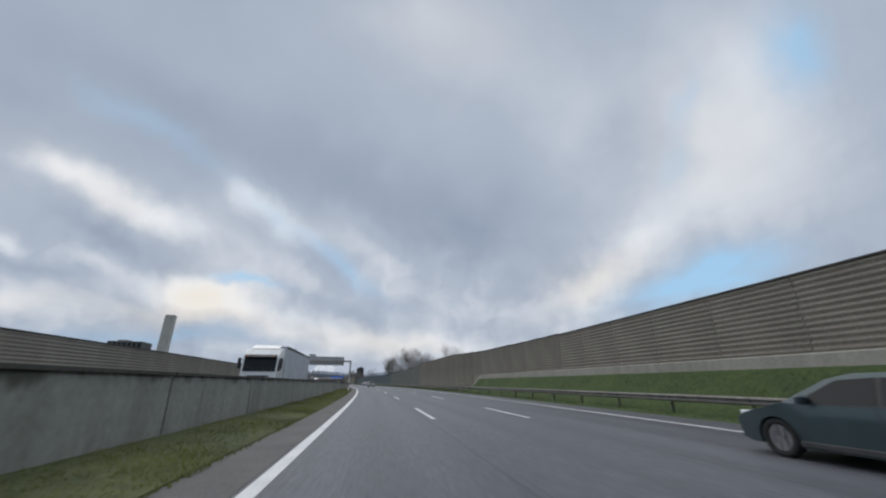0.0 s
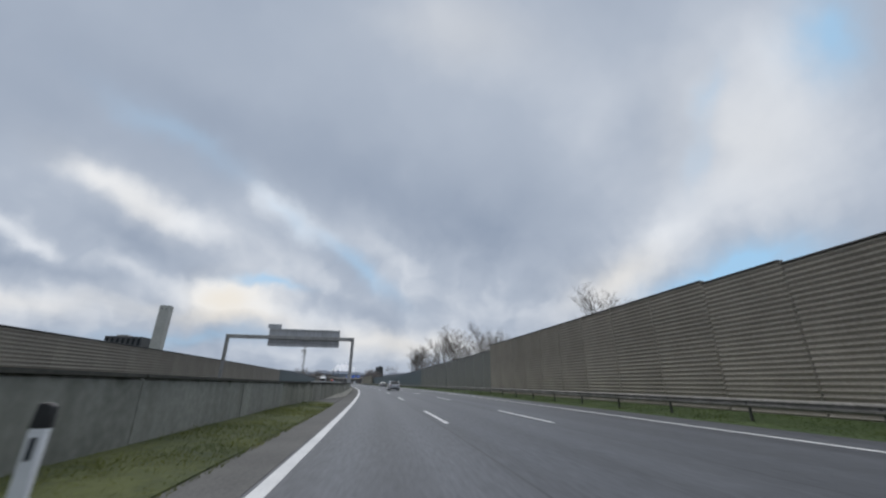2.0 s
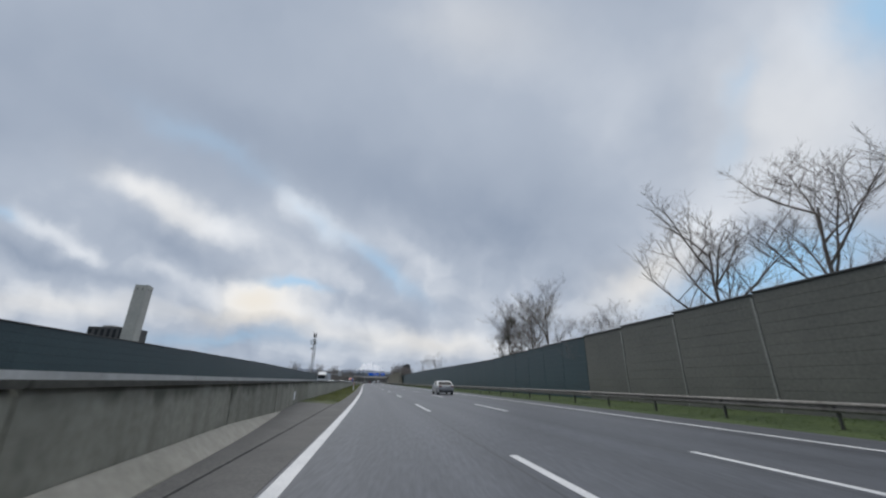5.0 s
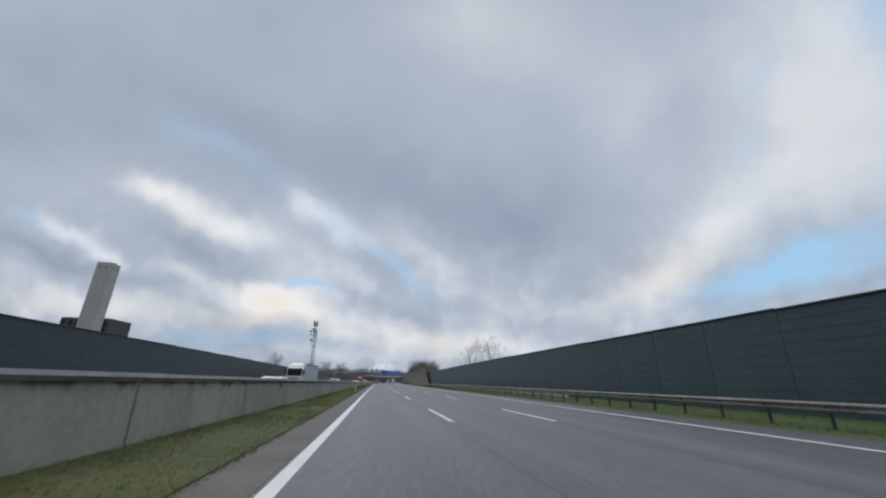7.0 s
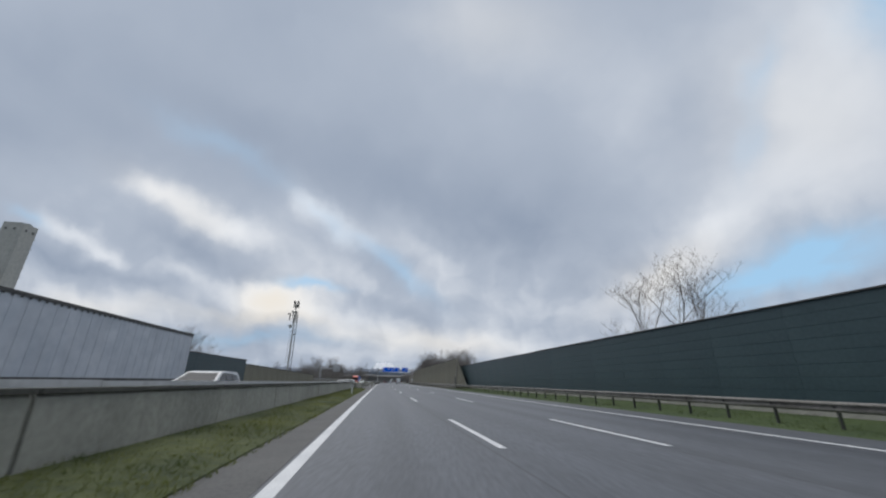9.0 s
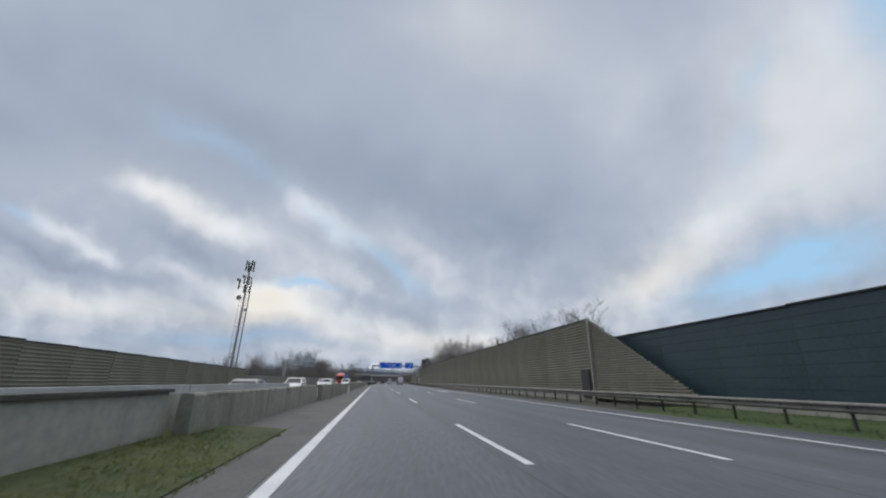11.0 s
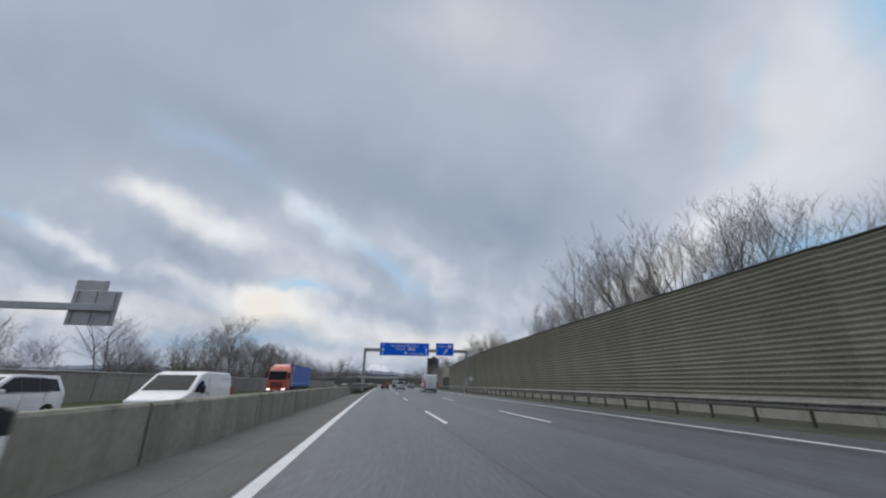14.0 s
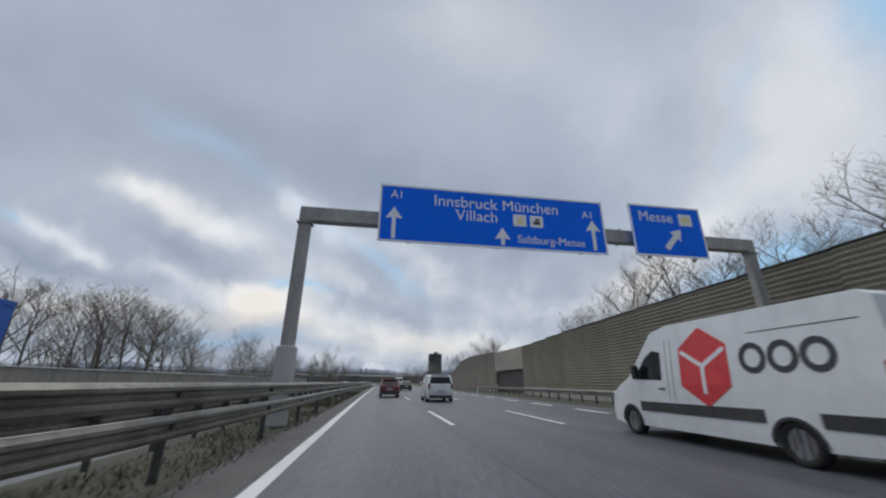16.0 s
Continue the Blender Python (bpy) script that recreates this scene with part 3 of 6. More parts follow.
# painted arrow in the third lane
bm = bmesh.new()
for ls, zs in (([(358.2, 9.72), (366.5, 9.82), (366.5, 10.0), (358.2, 9.92)], 0), ([(357.0, 10.55), (361.5, 10.12), (362.3, 10.62), (359.5, 10.9)], 0)):
    lo = [bm.verts.new(road(s, l, 0.001)) for s, l in ls]
    hi = [bm.verts.new(road(s, l, 0.006)) for s, l in ls]
    bm.faces.new(hi)
    for i in range(4):
        bm.faces.new((lo[i], lo[(i + 1) % 4], hi[(i + 1) % 4], hi[i]))
bmesh.ops.recalc_face_normals(bm, faces=bm.faces)
structure("lane_arrow", bm, MARKING, "white painted lane arrow on the asphalt", "road marking")


# ---- walls, rails and noise barriers ----
def median_wall(s0, s1, l, top, foot=0.0, mat=CONCRETE, coping=True):
    """Concrete median wall in 6 m lengths with open joints; l is its road face."""
    t = thing("median_wall", "weathered grey concrete median wall with stained face", "concrete barrier", kind="structure")
    n = int(round((s1 - s0) / 6.0))
    for i in range(n):
        a, b = s0 + (s1 - s0) * i / n + 0.03, s0 + (s1 - s0) * (i + 1) / n - 0.03
        zf, ff = (top if callable(top) else (lambda s: top)), (l if callable(l) else (lambda s: l))
        j = random.uniform(-0.015, 0.015)

        def prof(s):
            z, f = zf(s), ff(s)
            return [(f - 0.32, -0.15), (f - 0.30, z - 0.05), (f - 0.27, z), (f - 0.05, z), (f - 0.02 + j, z - 0.05), (f + j, 0.25), (f + foot + j, 0.10 if foot else 0.2), (f + foot + j, -0.15)]
        bm = bmesh.new()
        sweep(bm, a, b, prof, 3, closed=True)
        part("wall_panel", bm, mat, t)
        if coping:
            bm = bmesh.new()
            sweep(bm, a + 0.01, b - 0.01, lambda s: [(ff(s) - 0.36, zf(s) + 0.004), (ff(s) - 0.36, zf(s) + 0.07), (ff(s) + 0.05, zf(s) + 0.07), (ff(s) + 0.05, zf(s) + 0.004)], 3, closed=True)
            part("coping", bm, COPING, t, "dark mossy coping")
    return t


def near_face(s):
    """The wall comes close to the lane round the gantry and falls back after it."""
    return lerp(s, (76, -2.95), (94, -1.32), (140, -1.30), (164, -2.95))


median_wall(-116, 76, -2.95, lambda s: lerp(s, (0, 1.40), (60, 1.33), (76, 1.22)), mat=GREYWALL)
median_wall(76, 166, near_face, lambda s: lerp(s, (76, 1.22), (94, 1.14), (166, 1.18)), mat=MOSSWALL)
median_wall(166, 316, -2.95, lambda s: lerp(s, (154, 1.2), (200, 1.2), (260, 1.03), (316, 0.97)))
median_wall(316, 334, -2.5, 0.95, coping=False, mat=OLIVEWALL)
median_wall(334, 446, -2.15, 0.93, coping=False, mat=OLIVEWALL)
# the other carriageway's own wall, with a bright steel rail along its top
t = thing("median_wall", "grey concrete wall of the opposite carriageway with a bright top rail", "concrete barrier", kind="structure")
for i in range(40):
    a = 90 + 6 * i
    z = lerp(a, (90, 1.14), (200, 1.14), (260, 0.98), (330, 0.86))
    part("wall_panel", sweep(bmesh.new(), a + 0.02, a + 5.98, [(-3.72, -0.15), (-3.66, z), (-3.44, z), (-3.38, -0.15)], 6, closed=True), CONCRETE, t)
    part("top_rail", sweep(bmesh.new(), a + 0.02, a + 5.98, [(-3.62, z + 0.004), (-3.62, z + 0.21), (-3.48, z + 0.21), (-3.48, z + 0.004)], 6, closed=True), PALERAIL, t, "bright pale rail")
# pale kerb at the foot of the near wall
structure("wall_foot", sweep(bmesh.new(), 84, 158, lambda s: [(near_face(s) + d, -0.1 + (z + 0.1) * lerp(s, (84, 0.3), (92, 1), (148, 1), (158, 0.3))) for d, z in ((0.0, -0.1), (0.02, 0.34), (0.06, 0.34), (0.36, 0.07), (0.40, -0.1))], 2), PALE, "pale sloping concrete foot of the median wall", "kerb")

WAVE = [(0.0, 0.155), (0.03, 0.15), (0.075, 0.10), (0.075, 0.06), (0.0, 0.025), (0.0, -0.025), (0.075, -0.06), (0.075, -0.10), (0.03, -0.15), (0.0, -0.155),
        (-0.008, -0.15), (0.062, -0.10), (0.062, -0.06), (-0.012, -0.02), (-0.012, 0.02), (0.062, 0.06), (0.062, 0.10), (-0.008, 0.15)]


def guardrail(s0, s1, l, heights, side, post=2.0, mat=RUSTY, post_mat=DARKPOST, label="weathered steel guardrail on dark posts"):
    """W-beam rails at these heights, on steel posts; side +1 when the rail's face looks to larger l."""
    t = thing("guardrail", label, "guardrail", kind="structure")
    for h in heights:
        lf = l if callable(l) else (lambda s: l)
        n = int(math.ceil((s1 - s0) / 48.0))
        for i in range(n):
            a, b = s0 + (s1 - s0) * i / n, s0 + (s1 - s0) * (i + 1) / n
            bm = bmesh.new()
            sweep(bm, a, b, lambda s: [(lf(s) + side * x, h + z) for x, z in WAVE], 4, closed=True)
            part("rail", bm, mat, t)
    pm = bmesh.new()
    top = max(heights) + 0.10
    box(pm, -0.09 * side, 0, top / 2 - 0.1, 0.10, 0.055, top + 0.2)
    pm = mesh_of("rail_post", pm)
    bl = bmesh.new()
    for h in heights:
        box(bl, -0.02 * side, 0, h, 0.10, 0.09, 0.2)
    bl = mesh_of("spacer", bl)
    lf = l if callable(l) else (lambda s: l)
    for i in range(int((s1 - s0) / post)):
        s = s0 + 0.6 + i * post
        part("rail_post", pm, post_mat, t, m=at(s, lf(s), 0))
        part("spacer", bl, post_mat, t, m=at(s, lf(s), 0))
    return t


guardrail(-60, 204, 15.35, (0.66,), -1, 4.0)
guardrail(204, 330, 15.35, (0.66,), -1, 2.0)
guardrail(330, 600, lambda s: lerp(s, (330, 15.35), (460, 15.6), (520, 17.2)), (0.66,), -1, 2.0)
guardrail(441, 560, lambda s: lerp(s, (441, -2.25), (452, -1.3), (458, -1.0), (560, -1.0)), (0.67, 1.07), 1, 4.0, mat=OLDRAIL)
guardrail(441, 560, -3.4, (0.55, 0.95), -1, 2.0, mat=OLDRAIL)


def louvre_mesh(length, height, pitch, depth):
    """One bay of noise wall: stacked horizontal louvre ribs, with a flat back."""
    bm = bmesh.new()
    n = int(height / pitch)
    prof = [(0.10, 0.0)]
    for i in range(n):
        z = i * height / n
        p = height / n
        prof += [(0.0, z + 0.02 * p), (-depth * 0.25, z + 0.10 * p), (-depth, z + 0.48 * p), (-depth, z + 0.60 * p), (0.0, z + 0.66 * p)]
    prof += [(0.0, height), (0.10, height)]
    prism(bm, [(x, z) for x, z in prof], 0.015, length - 0.015, "y")
    return mesh_of("louvre_panel", bm)


def cassette_mesh(length, height, course):
    """One bay of flat metal cassettes in courses with shadow joints."""
    bm = bmesh.new()
    n = max(1, int(round(height / course)))
    prof, c = [(0.10, 0.0)], 0.012
    for i in range(n):
        z0, z1 = i * height / n, (i + 1) * height / n
        prof += [(0.0, z0 + 0.002), (-0.012, z0 + c), (-0.012, z1 - c), (0.0, z1 - 0.002)]
    prism(bm, prof + [(0.10, height)], 0.015, length - 0.015, "y")
    return mesh_of("cassette_panel", bm)


def post_mesh(height, w=0.10, proud=False):
    bm = bmesh.new()
    if proud:
        box(bm, -0.03, 0, height / 2, 0.03, 0.11, height)
    else:
        box(bm, 0.0, 0, height / 2, 0.012, 0.026, height)
    box(bm, 0.12, 0, height / 2, 0.012, w, height)
    box(bm, 0.06, 0, height / 2, 0.11, 0.012, height)
    return mesh_of("barrier_post", bm)


def noise_wall(s0, s1, l, base, top, style, mat, label, bay=4.0, flip=1, plinth=0.0, posts=None, cap=None):
    """A noise barrier in bays between steel posts, on an optional concrete plinth. flip -1 for a wall facing the other way."""
    t = thing("noise_barrier", label, "noise barrier", kind="structure")
    n = int(round((s1 - s0) / bay))
    lf = l if callable(l) else (lambda s: l)
    bf = base if callable(base) else (lambda s: base)
    tf = top if callable(top) else (lambda s: top)
    made = {}
    for i in range(n):
        s = s0 + bay * i
        p, q = road(s, lf(s), 0), road(s + bay, lf(s + bay), 0)
        b = min(bf(s), bf(s + bay)) + plinth
        h = round((tf(s + bay / 2) - b) / 0.04) * 0.04 + 0.02
        yaw = math.degrees(math.atan2(-(q.x - p.x), q.y - p.y))
        m = pose(p.x, p.y, b, 0, 0, yaw)
        if flip < 0:
            m = pose(q.x, q.y, b, 0, 0, yaw + 180)
        if h not in made:
            made[h] = (louvre_mesh(bay, h, 0.22, 0.09) if style == "louvre" else cassette_mesh(bay, h, 0.5), post_mesh(h - 0.12 if posts else h + 0.06, 0.10, bool(posts)))
        part("louvre_panel" if style == "louvre" else "cassette_panel", made[h][0], mat, t, m=m)
        part("barrier_post", made[h][1], posts or mat, t, m=m)
        if "cap" not in made:
            bm = bmesh.new()
            box(bm, 0.02, bay / 2, 0.03, 0.26, bay, 0.07, 0.01)
            made["cap"] = mesh_of("cap_rail", bm)
        part("cap_rail", made["cap"], cap or DARKPOST, t, "pale capping strip" if cap else "dark capping strip", m=m @ Matrix.Translation((0, 0, h)))
        if plinth:
            key = "plinth%.2f" % plinth
            if key not in made:
                bm = bmesh.new()
                box(bm, 0.0, bay / 2, -plinth / 2 - 0.1, 0.26, bay - 0.03, plinth + 0.2, 0.012)
                made[key] = mesh_of("plinth", bm)
            part("plinth", made[key], PALE, t, "pale concrete plinth", m=m)
    return t


# right-hand side
noise_wall(-60, 56, 18.1, 2.15, lambda s: lerp(s, (0, 5.4), (30, 5.4), (56, 5.75)), "louvre", BROWN, "tall brown louvred noise barrier above a grass bank")
noise_wall(56, 108, 18.1, 0.1, lambda s: lerp(s, (56, 5.75), (74, 6.4), (108, 6.4)), "louvre", BROWN, "tall brown louvred noise barrier standing at the verge")
TOPS = ((108, 5.9), (150, 5.4), (195, 4.45), (260, 4.6), (336, 4.5))
noise_wall(108, 168, 18.7, 0.1, lambda s: lerp(s, *TOPS), "cassette", DARKOLIVE, "dark olive-brown metal noise barrier with pale posts", bay=5.0, posts=POSTGREY)
noise_wall(168, 228, 18.7, 0.1, lambda s: lerp(s, *TOPS), "cassette", DARKP, "dark green metal noise barrier")
noise_wall(228, 340, 18.7, 0.0, lambda s: lerp(s, *TOPS), "cassette", DARKP, "dark green metal noise barrier on a pale plinth", plinth=0.62)
noise_wall(334.3, 494.3, lambda s: lerp(s, (334, 17.7), (450, 17.9), (496, 19.2)), 0.0, lambda s: lerp(s, (334, 6.1), (440, 6.3), (480, 5.9), (496, 5.5)), "louvre", OLIVE, "tall olive-brown louvred noise barrier on a pale plinth", plinth=0.85)
noise_wall(507, 547, lambda s: lerp(s, (507, 19.3), (547, 18.9)), 0.0, lambda s: lerp(s, (507, 5.8), (524, 6.2), (534, 5.6), (541, 4.0), (547, 2.0)), "louvre", BROWN, "brown louvred noise barrier past the opening, its end stepping down", plinth=0.6)
structure("retaining_wall", sweep(bmesh.new(), -60, 56, lambda s: [(17.72, 1.4), (17.70, 2.33), (17.74, 2.38), (18.25, 2.38), (18.27, 1.4)], 4, closed=True), PALE, "pale concrete retaining wall above the bank", "retaining wall")
bm = bmesh.new()
lo = [road(56.0, 17.72, 1.85), road(56.0, 17.72, 2.37), road(60.6, 17.5, 0.35), road(60.6, 17.5, 0.0)]
front = [bm.verts.new(v) for v in lo]
back = [bm.verts.new(v + Vector((0.3, 0, 0))) for v in lo]
bm.faces.new(front)
bm.faces.new(back[::-1])
for i in range(4):
    bm.faces.new((front[i], back[i], back[(i + 1) % 4], front[(i + 1) % 4]))
bmesh.ops.recalc_face_normals(bm, faces=bm.faces)
structure("retaining_wall_end", bm, PALE, "pale concrete wing wall that slopes down to the verge", "retaining wall")

# sloping start of the olive barrier, with its end post and an escape door
t = thing("noise_barrier", "sloping end of the olive louvred noise barrier", "noise barrier", kind="structure")
RAMP = [(334.3 - 2 * (i + 1), 5.0 - 1.12 * i) for i in range(5)]
for s, h in RAMP:
    p, q = road(s, 17.7), road(s + 2, 17.7)
    m = pose(p.x, p.y, 0.0, 0, 0, heading(s))
    n = int((h + 1.1 - 0.3) / 0.16)
    for i in range(n):
        z0 = 0.2 + i * 0.16
        top0 = h + 0.02
        y0 = 0.0 if z0 + 0.16 < top0 else min(1.9, 2.0 * (z0 + 0.16 - top0) / 1.12)
        bm = bmesh.new()
        prism(bm, [(0.10, z0), (0.0, z0), (-0.07, z0 + 0.07), (-0.07, z0 + 0.09), (0.0, z0 + 0.105), (0.0, z0 + 0.16), (0.10, z0 + 0.16)], y0, 2.0, "y")
        part("slat", bm, OLIVE, t, m=m)
bm = bmesh.new()
box(bm, -0.06, 0, 3.0, 0.22, 0.14, 6.2, 0.015)
part("end_post", bm, PALE, t, "pale steel end post", m=at(334.2, 17.65, 0))
bm = bmesh.new()
box(bm, -0.06, 0, 1.15, 0.12, 1.2, 2.1, 0.02)
door = part("escape_door", bm, DARKPOST, t, "dark grey escape door", m=at(335.3, 17.6, 0.1))
bm = bmesh.new()
box(bm, -0.16, 0.42, 1.1, 0.05, 0.14, 0.04)
part("handle", bm, ZINC, door)
# recess beyond the opening
bm = bmesh.new()
sweep(bm, 496, 507.5, [(19.75, 0.0), (19.75, 3.05), (19.9, 3.05), (19.9, 0.0)], 3, closed=True)
structure("gate_wall", bm, DARKPOST, "dark closed gate in the gap of the barrier", "gate")
bm = bmesh.new()
sweep(bm, 494.3, 507.0, [(19.25, 3.0), (19.25, 5.75), (19.45, 5.75), (19.45, 3.0)], 3, closed=True)
structure("gate_lintel", bm, BROWN, "brown cladding over the gate opening", "noise barrier")

# left-hand side, beyond the opposite carriageway
noise_wall(-40, 160, -18.6, 0.0, 3.95, "louvre", BROWN, "brown louvred noise barrier beyond the opposite carriageway", flip=-1, plinth=0.5)
noise_wall(160, 312, -18.6, 0.0, lambda s: lerp(s, (160, 4.1), (220, 4.3), (300, 3.9)), "cassette", DARKP, "dark green metal noise barrier beyond the opposite carriageway", flip=-1)
noise_wall(312, 372, -18.6, 0.0, lambda s: lerp(s, (312, 3.4), (345, 3.0), (372, 2.7)), "louvre", OLIVE, "low olive louvred noise barrier", flip=-1)
noise_wall(372, 560, -18.9, -0.3, lambda s: lerp(s, (372, 1.7), (440, 1.9), (560, 1.9)), "cassette", GREYBROWN, "low grey-brown panel wall in front of bare trees", flip=-1, posts=POSTGREY, cap=PALERAIL)


# ---- sign gantries ----
def words(text, size, mat, parent, x, z, y=-0.02, spacing=1.0, name="lettering"):
    """Flat raised letters on a sign that faces -y; x, z is the middle of the word."""
    cu = bpy.data.curves.new(name, "FONT")
    cu.body, cu.size, cu.extrude, cu.space_character = text, size, 0.004, spacing
    cu.align_x, cu.align_y = "CENTER", "CENTER"
    tmp = new("tmp", cu)
    me = bpy.data.meshes.new_from_object(tmp)
    bpy.data.objects.remove(tmp)
    bpy.data.curves.remove(cu)
    me.name = name
    me.materials.clear()
    return part(name, me, mat, parent, "white lettering", m=pose(x, y, z, 90, 0, 0))


def arrow(bm, x, z, length, lean=0.0, width=0.12, y=-0.02):
    h = length / 2
    pts = [(-width / 2, -h), (width / 2, -h), (width / 2, h - 0.42), (0.30, h - 0.46), (0.0, h), (-0.30, h - 0.46), (-width / 2, h - 0.42)]
    c, s = math.cos(radians(lean)), math.sin(radians(lean))
    poly = [(x + px * c + pz * s, z - px * s + pz * c) for px, pz in pts]
    prism(bm, poly, y - 0.004, y + 0.004, "y")


def sign_panel(t, name, x0, x1, z0, z1, m, label):
    bm = bmesh.new()
    box(bm, (x0 + x1) / 2, 0, (z0 + z1) / 2, x1 - x0, 0.05, z1 - z0, 0.02)
    p = part(name, bm, SIGNBLUE, t, label, m=m)
    bm = bmesh.new()
    w = 0.07
    for a, b, c, d in ((x0, x1, z0, z0 + w), (x0, x1, z1 - w, z1), (x0, x0 + w, z0 + w, z1 - w), (x1 - w, x1, z0 + w, z1 - w)):
        box(bm, (a + b) / 2, -0.028, (c + d) / 2, b - a, 0.012, d - c)
    part("border", bm, WHITE, p, "white border")
    return p


def gantry_frame(t, l0, l1, top, beam, wide, m, bases=(0.0, 0.0), tall=1.5):
    """Two posts and a box beam across; posts with base boxes and flanges."""
    for l, base in zip((l0, l1), bases):
        bm = bmesh.new()
        box(bm, l, 0, (top + base) / 2, wide, wide * 0.8, top - base, 0.03)
        post = part("post", bm, GANTRY, t, m=m)
        bm = bmesh.new()
        box(bm, l - (0.05 if base else 0), 0, base + tall / 2, wide * (1.2 if base else 1.35), wide * 1.2, tall, 0.03)
        part("post_base", bm, CHIMNEY, post, "pale concrete-grey post base")
        bm = bmesh.new()
        box(bm, l, 0, top - beam - 0.06, wide * 1.3, wide * 1.15, 0.05, 0.01)
        part("flange", bm, GANTRY, post)
    bm = bmesh.new()
    box(bm, (l0 + l1) / 2, 0, top - beam / 2, l1 - l0 + wide, wide * 0.9, beam, 0.03)
    part("beam", bm, GANTRY, t, m=m)
    k = int((l1 - l0) / 3)
    for i in range(1, k):
        bm = bmesh.new()
        box(bm, l0 + (l1 - l0) * i / k, 0, top - beam / 2, 0.05, wide * 0.9 + 0.06, beam + 0.06)
        part("beam_joint", bm, GANTRY, t, m=m)


# gantry with blue direction signs over our lanes
t = thing("sign_gantry", "grey steel portal gantry with blue direction signs over the motorway", "sign gantry", at(460.3, 0, 0))
I = Matrix.Identity(4)
gantry_frame(t, -1.42, 16.75, 7.12, 0.55, 0.40, I, tall=2.3)
front = pose(0, -0.42, 0)
p = sign_panel(t, "main_sign", 1.12, 9.86, 5.88, 8.12, front, "blue motorway direction sign with white lettering")
words("Innsbruck", 0.62, WHITE, p, 4.30, 7.60, -0.032)
words("München", 0.62, WHITE, p, 6.85, 7.60, -0.032)
words("Villach", 0.62, WHITE, p, 4.72, 7.08, -0.032)
words("Salzburg-Messe", 0.44, WHITE, p, 7.60, 6.28, -0.032)
words("A1", 0.42, WHITE, p, 1.75, 7.72, -0.032)
words("A1", 0.42, WHITE, p, 9.2, 7.50, -0.032)
for x, z, ln in ((1.66, 6.62, 1.22), (5.68, 6.36, 0.68), (9.35, 6.66, 1.25)):
    bm = bmesh.new()
    arrow(bm, x, z, ln, 0, 0.14, -0.032)
    part("arrow", bm, WHITE, p, "white arrow")
for x, inner in ((6.38, YELLOW), (7.05, BARS)):
    bm = bmesh.new()
    box(bm, x, -0.032, 7.05, 0.52, 0.01, 0.48, 0.003)
    pic = part("pictogram", bm, WHITE, p, "white pictogram field")
    bm = bmesh.new()
    box(bm, x, -0.040, 7.05 - 0.06, 0.26, 0.01, 0.14)
    box(bm, x + 0.04, -0.041, 7.05 + 0.08, 0.16, 0.01, 0.1)
    part("symbol", bm, inner, pic)
p = sign_panel(t, "exit_sign", 11.05, 14.3, 5.98, 8.2, front, "smaller blue exit sign with a slanting arrow")
words("Messe", 0.62, WHITE, p, 12.2, 7.66, -0.032)
bm = bmesh.new()
arrow(bm, 12.85, 6.75, 1.15, 42, 0.22, -0.032)
part("arrow", bm, WHITE, p, "white slanting arrow")
bm = bmesh.new()
box(bm, 13.55, -0.032, 7.62, 0.6, 0.01, 0.52, 0.003)
pic = part("pictogram", bm, WHITE, p)
bm = bmesh.new()
box(bm, 13.55, -0.040, 7.62, 0.34, 0.01, 0.22)
part("symbol", bm, YELLOW, pic)
for x in (2.2, 5.5, 8.8, 11.7, 13.7):
    bm = bmesh.new()
    box(bm, x, -0.33, 6.95, 0.08, 0.16, 2.1)
    part("bracket", bm, GANTRY, t)

# gantry over the opposite carriageway, seen from behind
t = thing("sign_gantry", "grey steel portal gantry over the opposite carriageway, sign seen from behind", "sign gantry", at(107.7, 0, 0))
gantry_frame(t, -16.5, -1.18, 6.86, 0.46, 0.38, I, (0.0, 1.20), 1.0)
for i in range(8):
    bm = bmesh.new()
    box(bm, -3.5 - 1.1 * i, 0.34, 6.67, 1.085, 0.10, 2.24, 0.015)
    part("sign_back", bm, SIGNBACK, t, "pale aluminium sheet of a sign's back")
for i in range(9):
    bm = bmesh.new()
    box(bm, -2.95 - 1.1 * i, 0.27, 6.75, 0.05, 0.05, 2.1)
    part("sign_rib", bm, GANTRY, t)
bm = bmesh.new()
box(bm, -11.2, 0.34, 8.07, 1.65, 0.10, 0.56, 0.015)
part("number_panel", bm, SIGNBACK, t, "small plate above the sign")
bm = bmesh.new()
for z in (7.55, 6.0):
    box(bm, -7.35, 0.22, z, 8.7, 0.05, 0.07)
part("sign_rail", bm, GANTRY, t)

# cantilever sign on the far side of the opposite carriageway
t = thing("cantilever_sign", "pale cantilever post with the grey back of a stepped sign", "road sign", at(419.6, 0, 0))
bm = bmesh.new()
box(bm, -24.15, 0, 2.95, 0.62, 0.50, 6.3, 0.03)
part("post", bm, SIGNBACK, t)
bm = bmesh.new()
box(bm, -20.45, 0, 5.92, 7.9, 0.34, 0.46, 0.03)
part("arm", bm, SIGNBACK, t)
for x, z, w, h in ((-18.49, 6.50, 1.44, 1.18), (-17.03, 6.50, 1.44, 1.18), (-18.49, 5.32, 1.44, 1.14), (-17.03, 5.32, 1.44, 1.14), (-18.25, 7.46, 2.0, 0.68)):
    bm = bmesh.new()
    box(bm, x, 0.26, z, w, 0.08, h, 0.015)
    part("sign_back", bm, SIGNBACK, t)
